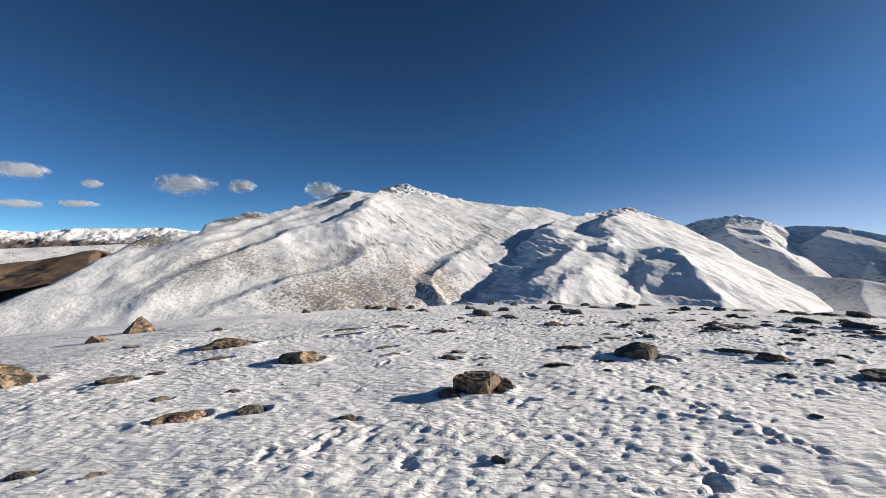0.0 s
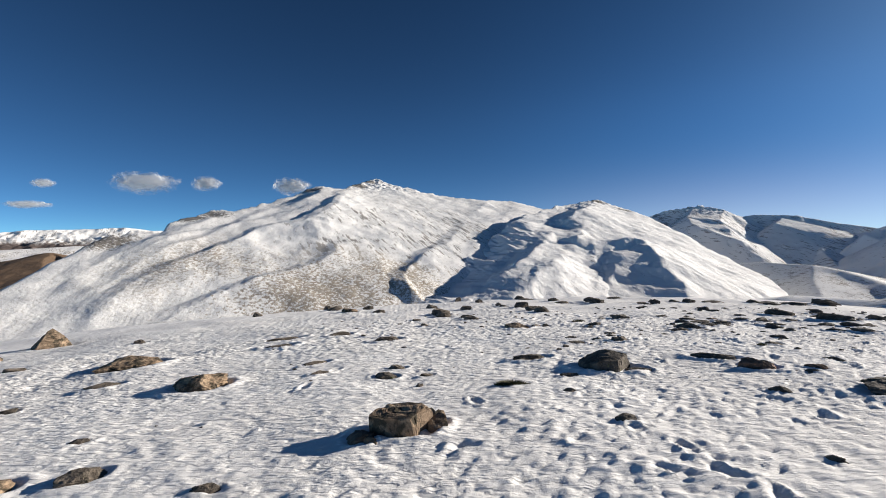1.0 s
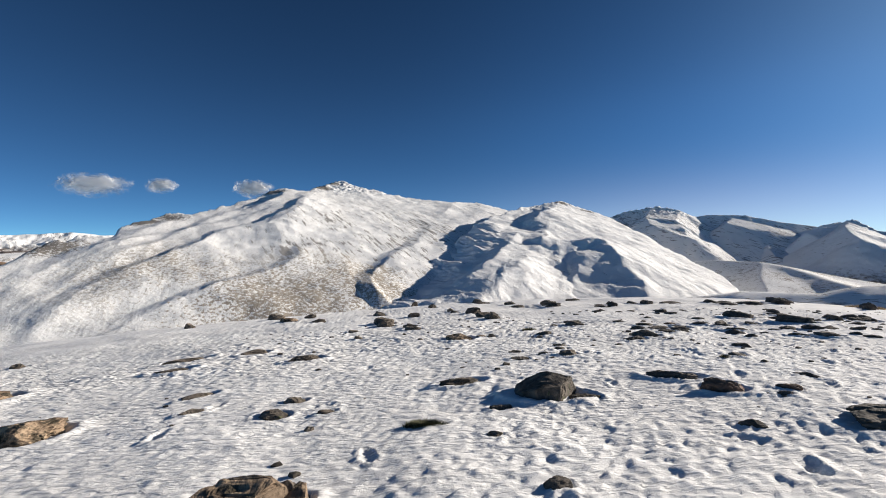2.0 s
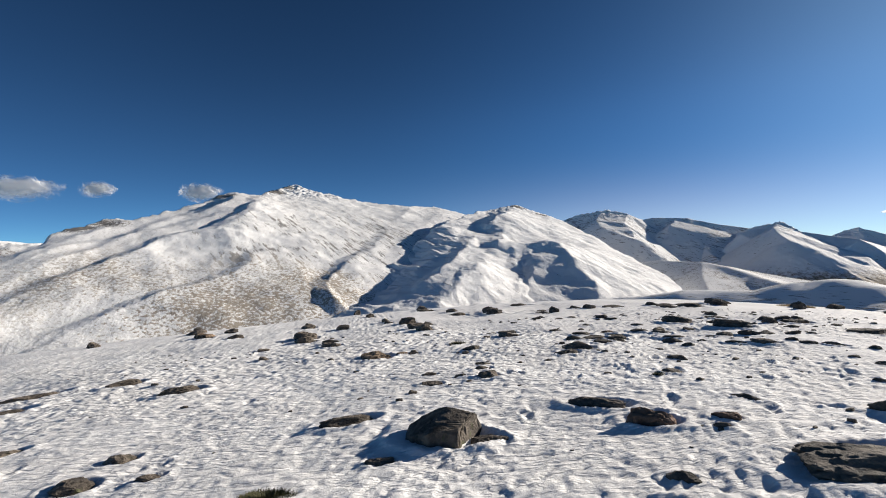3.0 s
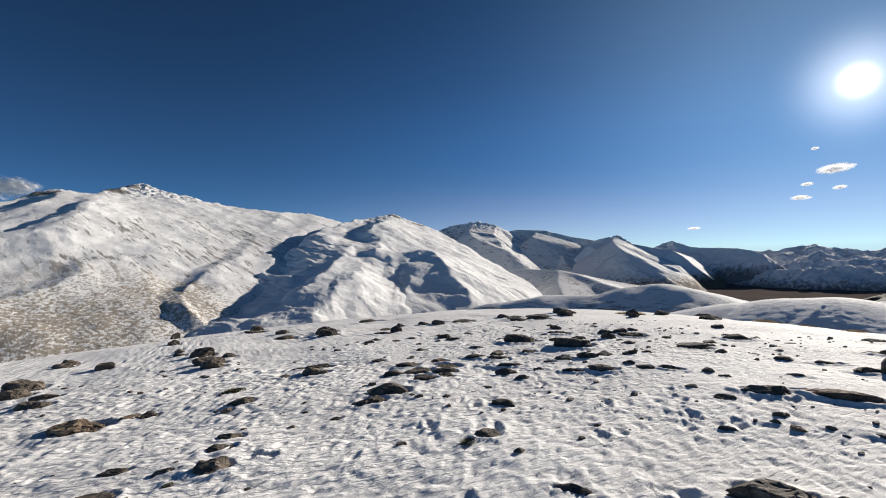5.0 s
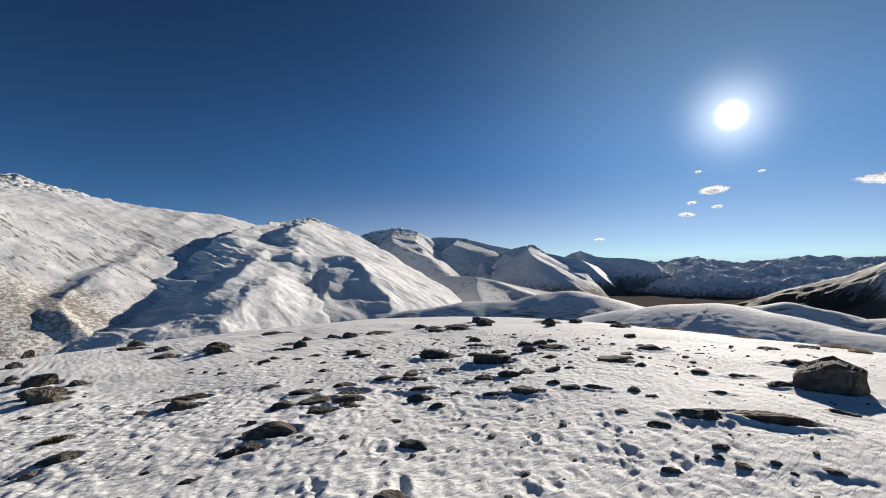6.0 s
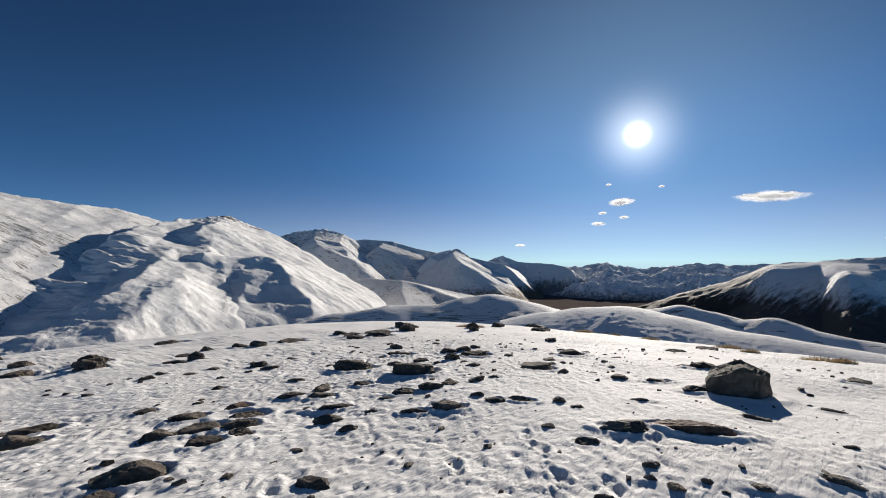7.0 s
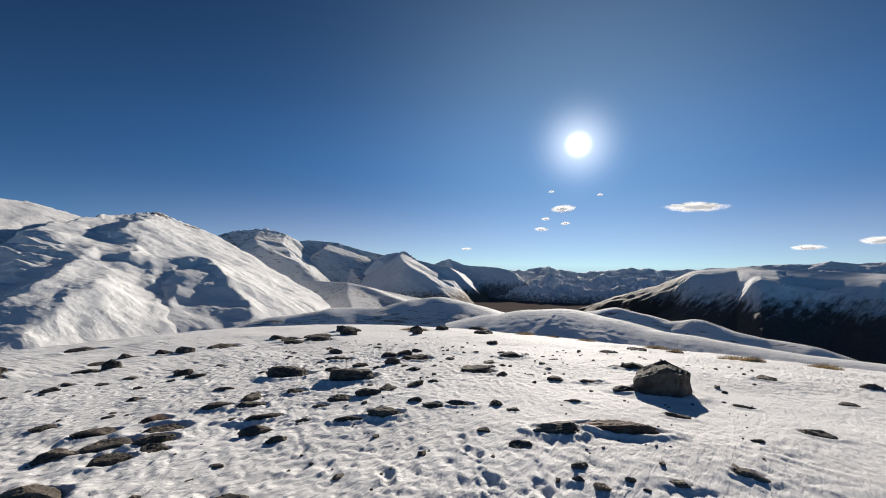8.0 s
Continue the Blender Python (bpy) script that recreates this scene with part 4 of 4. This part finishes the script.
mountain("plateau_mountain", 70, 122, 1150, 3100, [
    ([(72, -7, 2650), (77.8, -4, 2650), (80.9, -2.3, 2650), (83.85, -1.2, 2650), (86, -.4, 2650), (89.3, -.07, 2650), (92.7, 0, 2650), (96.3, -.4, 2600), (101, -.57, 2550), (122, -.6, 2550)], (0.4, 0.12, 0.4), 8),
], M_PLATEAU, "flat-topped snowy mountain with dark bare flank", seed=73, relief=5, gully=6, size=170, rows=300,
    brink=([(70, 2680), (80, 2660), (84, 2600), (86, 2560), (89.4, 2570), (90.6, 2400), (91.5, 2330), (94, 2400), (98, 2380), (100.5, 2330), (102, 2420), (108, 2400), (122, 2380)], 0.27),
    features=[(([(91.6, -1.6, 2340), (90.6, -2.2, 2250), (89.6, -3.2, 2150), (88.8, -4.6, 2050)], [0, 30, 26, 0]), 45, 130, 1.2),
              (([(86.2, -0.9, 2560), (84.8, -1.5, 2500), (83.6, -2.3, 2440), (82.4, -3.4, 2350)], [0, 24, 22, 0]), 40, 120, 1.2),
              (([(98.6, -1.6, 2270), (95.6, -1.8, 2265), (93.4, -2.1, 2255), (92.2, -2.8, 2220)], [0, 16, 20, 0]), 80, 90, 1.2)])

mountain("left_distant_range", -62, -22, 4250, 4950, [
    ([(-60, 1.4, 4720), (-45.2, 1.64, 4720), (-42.9, 1.51, 4720), (-40, 2.0, 4720), (-35, 2.2, 4720), (-32.4, 2.4, 4720), (-29.7, 2.1, 4720), (-25, 2, 4720)], 0.55, 6),
], M_FARLEFT, "far snow-capped range with blue-grey foothills", seed=83, relief=22, gully=26, size=130, rows=110, step=0.1)

mountain("left_snow_plain", -62, -28, 2800, 4500, [
    ([(-60, -.5, 4350), (-45, -.05, 4350), (-36.5, .5, 4350), (-30, .5, 4350)], (0.4, 0.24, 0.4), 60),
], M_KNOLL, "high snow-covered plain below the far range", category="plain", seed=91, relief=3, gully=2, rows=110)

mountain("left_brown_hills", -62, -28, 2900, 4200, [
    ([(-60, -2, 3750), (-46, -1.6, 3750), (-42.9, -1.2, 3800), (-41, -1.5, 3850), (-38.5, -.13, 3900), (-36, -.8, 3900), (-30, -1, 3900)], (0.3, 0.15, 0.3), 40),
], M_BROWN, "bare brown rolling hills under a snowy plain", category="hill", seed=93, relief=12, gully=8, rows=110)

mountain("near_snow_knoll", 20, 66, 480, 780, [
    ([(20, -11, 640), (30, -8.0, 640), (36, -6.4, 640), (42.6, -5.6, 640), (48.2, -5.5, 640), (52.6, -4.6, 640), (55.1, -4.24, 640), (57, -4.66, 630), (59.2, -5.9, 620), (62.1, -7.4, 610), (66, -9.5, 600)], (0.3, 0.34, 0.4), 24),
], M_KNOLL, "smooth wind-packed snow knoll", category="hill", relief=1.2, gully=0.8, size=90, seed=103, rows=70, merge=3, wiggle=6)

mountain("long_snow_ridge", 56, 122, 160, 330, [
    ([(56, -10.5, 240), (60.6, -7.7, 240), (62.8, -6.3, 240), (67, -5.64, 240), (70.6, -5.4, 240), (74.6, -6.2, 235), (77.8, -7.2, 230), (83.8, -7.74, 225), (89.2, -8.35, 220), (94, -8.75, 215), (101, -8.8, 215), (122, -9, 215)], (0.3, 0.285, 0.3), 12),
], M_RIPPLE, "long wind-rippled snow ridge", category="hill", relief=0.14, gully=0.08, size=4, seed=113, rows=170, merge=2, wiggle=0.3)

mountain("middle_snow_ridge", 66, 106, 350, 560, [
    ([(66, -8, 450), (72.6, -5.9, 450), (76.9, -5.0, 450), (79.7, -5.6, 445), (82, -6.4, 440), (84.9, -5.95, 440), (87.1, -6.7, 435), (91.6, -7.5, 430), (94.9, -7.85, 420), (97.4, -8.8, 410), (106, -11, 400)], (0.4, 0.38, 0.4), 10),
], M_KNOLL, "narrow snow ridge above the valley", category="hill", relief=1.2, gully=1.0, size=60, seed=123, rows=80, merge=2, wiggle=4)


# ================= rocks =================
SORTS = {TAN: M_ROCK_TAN, GREY: M_ROCK_GREY, DARK: M_ROCK_DARK, BROWN: M_ROCK_BROWN}
TONES = {TAN: "pale tan", GREY: "weathered grey-brown", DARK: "dark lichen-spotted", BROWN: "reddish-brown"}


def rock(x, y, wide, deep, high, turn, kind, lean, seed):
    """An angular stone: a ball cut by random planes, roughened and sunk into the snow."""
    chance = random.Random(seed)
    if wide < 0.3:
        high *= 0.7
    elif not lean:
        high *= 0.9
    bm = bmesh.new()
    bmesh.ops.create_icosphere(bm, subdivisions=5 if wide > 0.5 or high > 0.15 else 4, radius=1.0)
    cuts = []
    for k in range(11):
        a = chance.uniform(0, 2 * math.pi)
        up = chance.uniform(-0.2, 0.95)
        side = math.sqrt(max(0.0, 1 - up * up))
        cuts.append((Vector((side * math.cos(a), side * math.sin(a), up)), chance.uniform(0.8, 1.15) if lean else chance.uniform(0.5, 0.92)))
    cuts.append((Vector((chance.uniform(-0.6, 0.6), chance.uniform(-0.5, 0.3), 1)).normalized(), chance.uniform(0.5, 0.8)))
    if lean < 0:
        cuts += [(Vector((math.cos(a), math.sin(a), 0.85)).normalized(), 0.44) for a in (0.3, 1.9, 3.3, 4.9)]
    elif lean:
        cuts.append((Vector((-lean, -0.1, 1)).normalized(), 0.55))
        cuts.append((Vector((1, -0.3, 0.1)).normalized(), 0.62))
    off = Vector((seed * 3.1, seed * 1.7, seed * 0.9))
    for v in bm.verts:
        p = v.co.copy()
        p = Vector([math.copysign(abs(c) ** (0.42 if lean else 0.92), c) for c in p])
        for n, reach in cuts:
            over = p.dot(n) - reach
            if over > 0:
                p -= n * over
        crack = max(0.0, 1 - abs(noise.noise(p * 1.7 + off)) / 0.05)
        step = math.floor(5 * (0.5 + 0.5 * noise.noise(p * 1.4 - off)) + p.z * 2.2) / 5
        p += v.co * ((0.05 if lean else 0.10) * noise.fractal(p * 2.4 + off, 0.7, 2.1, 6) - (0.07 if lean else 0.11) * crack + (0.0 if lean else 0.09) * step - (0.025 if lean else 0.05) * abs(noise.noise(p * 6.0 + off)))
        v.co = p
    lo = [min(v.co[i] for v in bm.verts) for i in range(3)]
    hi = [max(v.co[i] for v in bm.verts) for i in range(3)]
    for v in bm.verts:
        px = (v.co.x - lo[0]) / (hi[0] - lo[0]) - 0.5
        py = (v.co.y - lo[1]) / (hi[1] - lo[1]) - 0.5
        pz = (v.co.z - lo[2]) / (hi[2] - lo[2])
        v.co = (px * wide * 1.06, py * deep * 1.1, (pz - 0.36) / 0.64 * (high + 0.015))
    me = bpy.data.meshes.new("rock")
    bm.to_mesh(me)
    bm.free()
    me.polygons.foreach_set("use_smooth", [False] * len(me.polygons))
    me.materials.append(SORTS[kind])
    ob = new("rock", me)
    ob.matrix_world = pose(x, y, float(ground_height(x, y)) + float(snow_relief(np.array([x]), np.array([y]))[0]) - 0.01, 0, 0, turn)
    if high / wide < 0.22:
        form = "flat slab frozen into the snow"
    elif wide > 0.5:
        form = "angular boulder half buried in snow"
    else:
        form = "small stone poking out of the snow"
    return tagged(ob, TONES[kind] + " " + form, "rock", group="rocks on the summit")


# the stony strip along the brow
chance = random.Random(41)
while len(STONES) < 245:
    x, y = chance.uniform(6.5, 15.0), chance.uniform(8.6, 14.5)
    if chance.random() > 0.35 + 0.65 * float(smooth_step(fbm(np.array([x * 0.45]), np.array([y * 0.45]), 3, 17), -0.1, 0.25)[0]):
        continue
    if min(math.hypot(x - p[0], y - p[1]) for p in STONES) > 0.32:
        wide = 0.13 + 0.24 * chance.random() ** 2
        stone(round(x, 2), round(y, 2), wide, wide * chance.uniform(0.45, 0.8), wide * chance.uniform(0.16, 0.36), chance.uniform(-70, 10), chance.choice((DARK, DARK, GREY)))
for number, entry in enumerate(STONES):
    rock(*entry, number + 1)


def gravel():
    """Pebbles and stone chips scattered between the rocks, too many to count."""
    chance = random.Random(77)
    verts, faces = [], []
    while len(faces) < 520 * 12:
        x, y = chance.uniform(-3, 17), chance.uniform(5.5, 15)
        thick = 0.5 + 0.5 * float(fbm(np.array([x * 0.5]), np.array([y * 0.5]), 3, 91)[0])
        if chance.random() > thick * (0.25 + 0.75 * min(1.0, max(0.0, (x + y - 9) / 8))):
            continue
        r = 0.018 + 0.05 * chance.random() ** 2.5
        a0, flat = chance.uniform(0, 6.28), chance.uniform(0.25, 0.6)
        z, k = on_ground(x, y), len(verts)
        ring = [(x + r * chance.uniform(0.6, 1.3) * math.cos(a0 + i * 1.047), y + r * chance.uniform(0.45, 0.9) * math.sin(a0 + i * 1.047)) for i in range(6)]
        for px, py in ring:
            verts.append((px, py, z - 0.02))
        for px, py in ring:
            verts.append((x + (px - x) * chance.uniform(0.55, 0.95), y + (py - y) * chance.uniform(0.55, 0.95), z + r * flat * chance.uniform(0.4, 1.0)))
        verts.append((x, y, z + r * flat))
        faces += [(k + i, k + (i + 1) % 6, k + 6 + (i + 1) % 6, k + 6 + i) for i in range(6)]
        faces += [(k + 6 + i, k + 6 + (i + 1) % 6, k + 12) for i in range(6)]
    me = bpy.data.meshes.new("gravel")
    me.from_pydata(verts, [], faces)
    me.materials.append(M_ROCK_DARK)
    return tagged(new("gravel", me), "dark pebbles and stone chips scattered over the snow", "gravel", kind="stuff")


gravel()


# ================= grass =================
def grass_material(name, low, high):
    m, nodes, links, shader = node_material(name)
    island = nodes.new("ShaderNodeNewGeometry").outputs["Random Per Island"]
    links.new(blend(nodes, links, island, low, high), shader.inputs["Base Color"])
    shader.inputs["Roughness"].default_value = 0.8
    return m


M_MOSS = grass_material("dark_cushion_grass", (0.03, 0.035, 0.012), (0.12, 0.11, 0.04))
M_STRAW = grass_material("dry_straw_grass", (0.45, 0.34, 0.19), (0.70, 0.56, 0.34))


def tuft(x, y, wide, deep, high, turn, count, material, label, seed):
    """A clump of thin bent blades."""
    chance = random.Random(seed)
    verts, faces = [], []
    for _ in range(count):
        a, r = chance.uniform(0, 2 * math.pi), math.sqrt(chance.random())
        bx, by = r * math.cos(a) * wide / 2, r * math.sin(a) * deep / 2
        tall = high * chance.uniform(0.45, 1.0) * (1.1 - 0.6 * r * r)
        lean = chance.uniform(0.1, 0.7) * tall
        b = a + chance.uniform(-0.8, 0.8)
        w = chance.uniform(0.0025, 0.005) * (1.8 if material is M_STRAW else 1.0)
        c, s = math.cos(b), math.sin(b)
        k = len(verts)
        for t in (0.0, 0.5, 1.0):
            half = w * (1 - t * 0.85)
            ox, oy, oz = bx + c * lean * t * t, by + s * lean * t * t, tall * t * (1 - 0.15 * t) - 0.02
            verts += [(ox - s * half, oy + c * half, oz), (ox + s * half, oy - c * half, oz)]
        faces += [(k, k + 1, k + 3, k + 2), (k + 2, k + 3, k + 5, k + 4)]
    me = bpy.data.meshes.new("grass_tuft")
    me.from_pydata(verts, [], faces)
    me.materials.append(material)
    ob = new("grass_tuft", me)
    ob.matrix_world = pose(x, y, on_ground(x, y), 0, 0, turn)
    return tagged(ob, label, "grass", group="grass tufts")


tuft(1.70, 6.42, 0.44, 0.17, 0.075, -10, 1800, M_MOSS, "dark green cushion of grass pushing through the snow", 1)
tuft(6.09, 7.93, 0.16, 0.12, 0.07, 0, 600, M_MOSS, "small dark round grass tuft in the snow", 2)
tuft(4.48, 11.65, 0.34, 0.18, 0.07, 0, 900, M_MOSS, "low dark grass clump showing through snow", 3)
straw = "dry straw-coloured grass along the snowy brow"
for number, (x, y, wide) in enumerate([(18.9, 5.9, 1.0), (18.6, 5.5, 0.6), (24.7, 11.4, 0.9), (20.9, 8.03, 0.8), (20.2, 7.4, 0.5), (19.3, 4.1, 0.9), (19.9, 17.3, 0.9), (23.0, 13.5, 0.8), (20.4, 17.0, 0.5), (24.0, 12.6, 0.7), (28.0, 15.5, 0.8)]):
    tuft(x, y, wide, wide * 0.5, 0.17, -60, 650, M_STRAW, straw, 20 + number)


# ================= clouds =================
def cloud_material(name, density):
    m, nodes, links, shader = node_material(name)
    coord = nodes.new("ShaderNodeTexCoord").outputs["Object"]
    puffs = noise_node(nodes, links, coord, 0.012, 6.0, 0.6)
    # droplets pass most of the light on, so the veil is as bright from behind as from the front
    white = nodes.new("ShaderNodeBsdfDiffuse")
    white.inputs["Color"].default_value = (0.95, 0.95, 0.95, 1)
    through_light = nodes.new("ShaderNodeBsdfTranslucent")
    through_light.inputs["Color"].default_value = (0.95, 0.95, 0.95, 1)
    both = nodes.new("ShaderNodeMixShader")
    both.inputs["Fac"].default_value = 0.72
    links.new(white.outputs[0], both.inputs[1])
    links.new(through_light.outputs[0], both.inputs[2])
    clear = nodes.new("ShaderNodeBsdfTransparent")
    veil = nodes.new("ShaderNodeMixShader")
    # thin towards its outline, thick in the middle
    place = nodes.new("ShaderNodeMapping")
    place.inputs["Location"].default_value = (-0.5, 0.0, -0.5)
    place.inputs["Scale"].default_value = (1.0, 0.0, 1.0)
    links.new(nodes.new("ShaderNodeTexCoord").outputs["Generated"], place.inputs["Vector"])
    middle = nodes.new("ShaderNodeVectorMath")
    middle.operation = "LENGTH"
    links.new(place.outputs[0], middle.inputs[0])
    thick = arithmetic(nodes, links, "SUBTRACT", arithmetic(nodes, links, "ADD", 0.78, arithmetic(nodes, links, "MULTIPLY", arithmetic(nodes, links, "SUBTRACT", puffs, 0.5), 0.9)), arithmetic(nodes, links, "MULTIPLY", middle.outputs["Value"], 1.7))
    links.new(remap(nodes, links, thick, 0.0, 0.55, 0.0, density), veil.inputs["Fac"])
    links.new(clear.outputs[0], veil.inputs[1])
    links.new(both.outputs[0], veil.inputs[2])
    links.new(veil.outputs[0], nodes["Material Output"].inputs["Surface"])
    nodes.remove(shader)
    return m


M_CLOUD = cloud_material("cloud_vapour", 0.95)
M_VEIL = cloud_material("thin_cloud_vapour", 0.75)


def cloud(az, el, wide, high, seed, label, vapour=M_CLOUD, ragged=0.35):
    """A small cloud: a lumpy body of vapour with a thin rim."""
    chance = random.Random(seed)
    r = 4720.0
    span, tall = r * radians(wide), r * radians(high)
    bm = bmesh.new()
    off = Vector((seed * 5.3, seed * 2.1, 0))
    for shell in (1.12,):
        made = bmesh.ops.create_icosphere(bm, subdivisions=5, radius=1.0)
        for v in made["verts"]:
            p = v.co.copy()
            swell = 1 + ragged * noise.fractal(Vector((p.x * 2.4, p.y, p.z * 1.4)) + off, 0.8, 2.0, 4)
            flat = 0.75 if p.z < 0 else 1.15
            v.co = (p.x * span / 2 * shell * swell, p.y * tall * 0.5 * shell, p.z * tall / 2 * shell * swell * flat)
    me = bpy.data.meshes.new("cloud")
    bm.to_mesh(me)
    bm.free()
    me.polygons.foreach_set("use_smooth", [True] * len(me.polygons))
    me.materials.append(vapour)
    ob = new("cloud", me)
    ob.matrix_world = pose(*at(az, el, r), 0, chance.uniform(-3, 3), -az)
    return tagged(ob, label, "cloud", group="clouds")


for number, (az, el, wide, high) in enumerate([(-30.4, 7.0, 5.8, 2.3), (-24.7, 7.3, 2.8, 1.6), (-15.3, 7.3, 4.2, 2.1), (-44.0, 7.1, 4.0, 1.6), (-44.2, 4.1, 3.6, 0.9), (-39.8, 4.4, 3.4, 0.8), (-38.7, 6.5, 1.8, 0.8)]):
    cloud(az, el, wide, high, 31 + number, "soft grey-white cloud floating over the far range", M_VEIL, 0.3)
for number, (az, el, wide, high) in enumerate([(70.9, 7.0, 2.6, 1.0), (85.7, 6.5, 5.4, 1.1), (95.4, 1.9, 2.4, 0.6), (100.4, 2.4, 2.6, 0.7), (68.9, 5.8, 1.1, 0.4), (68.3, 4.5, 1.8, 0.5), (71.3, 5.2, 1.1, 0.4), (69.6, 9.2, 0.7, 0.3), (75.4, 8.6, 0.7, 0.3), (58.8, 2.0, 1.3, 0.35)]):
    cloud(az, el, wide, high, 51 + number, "small bright white cloud below the sun")
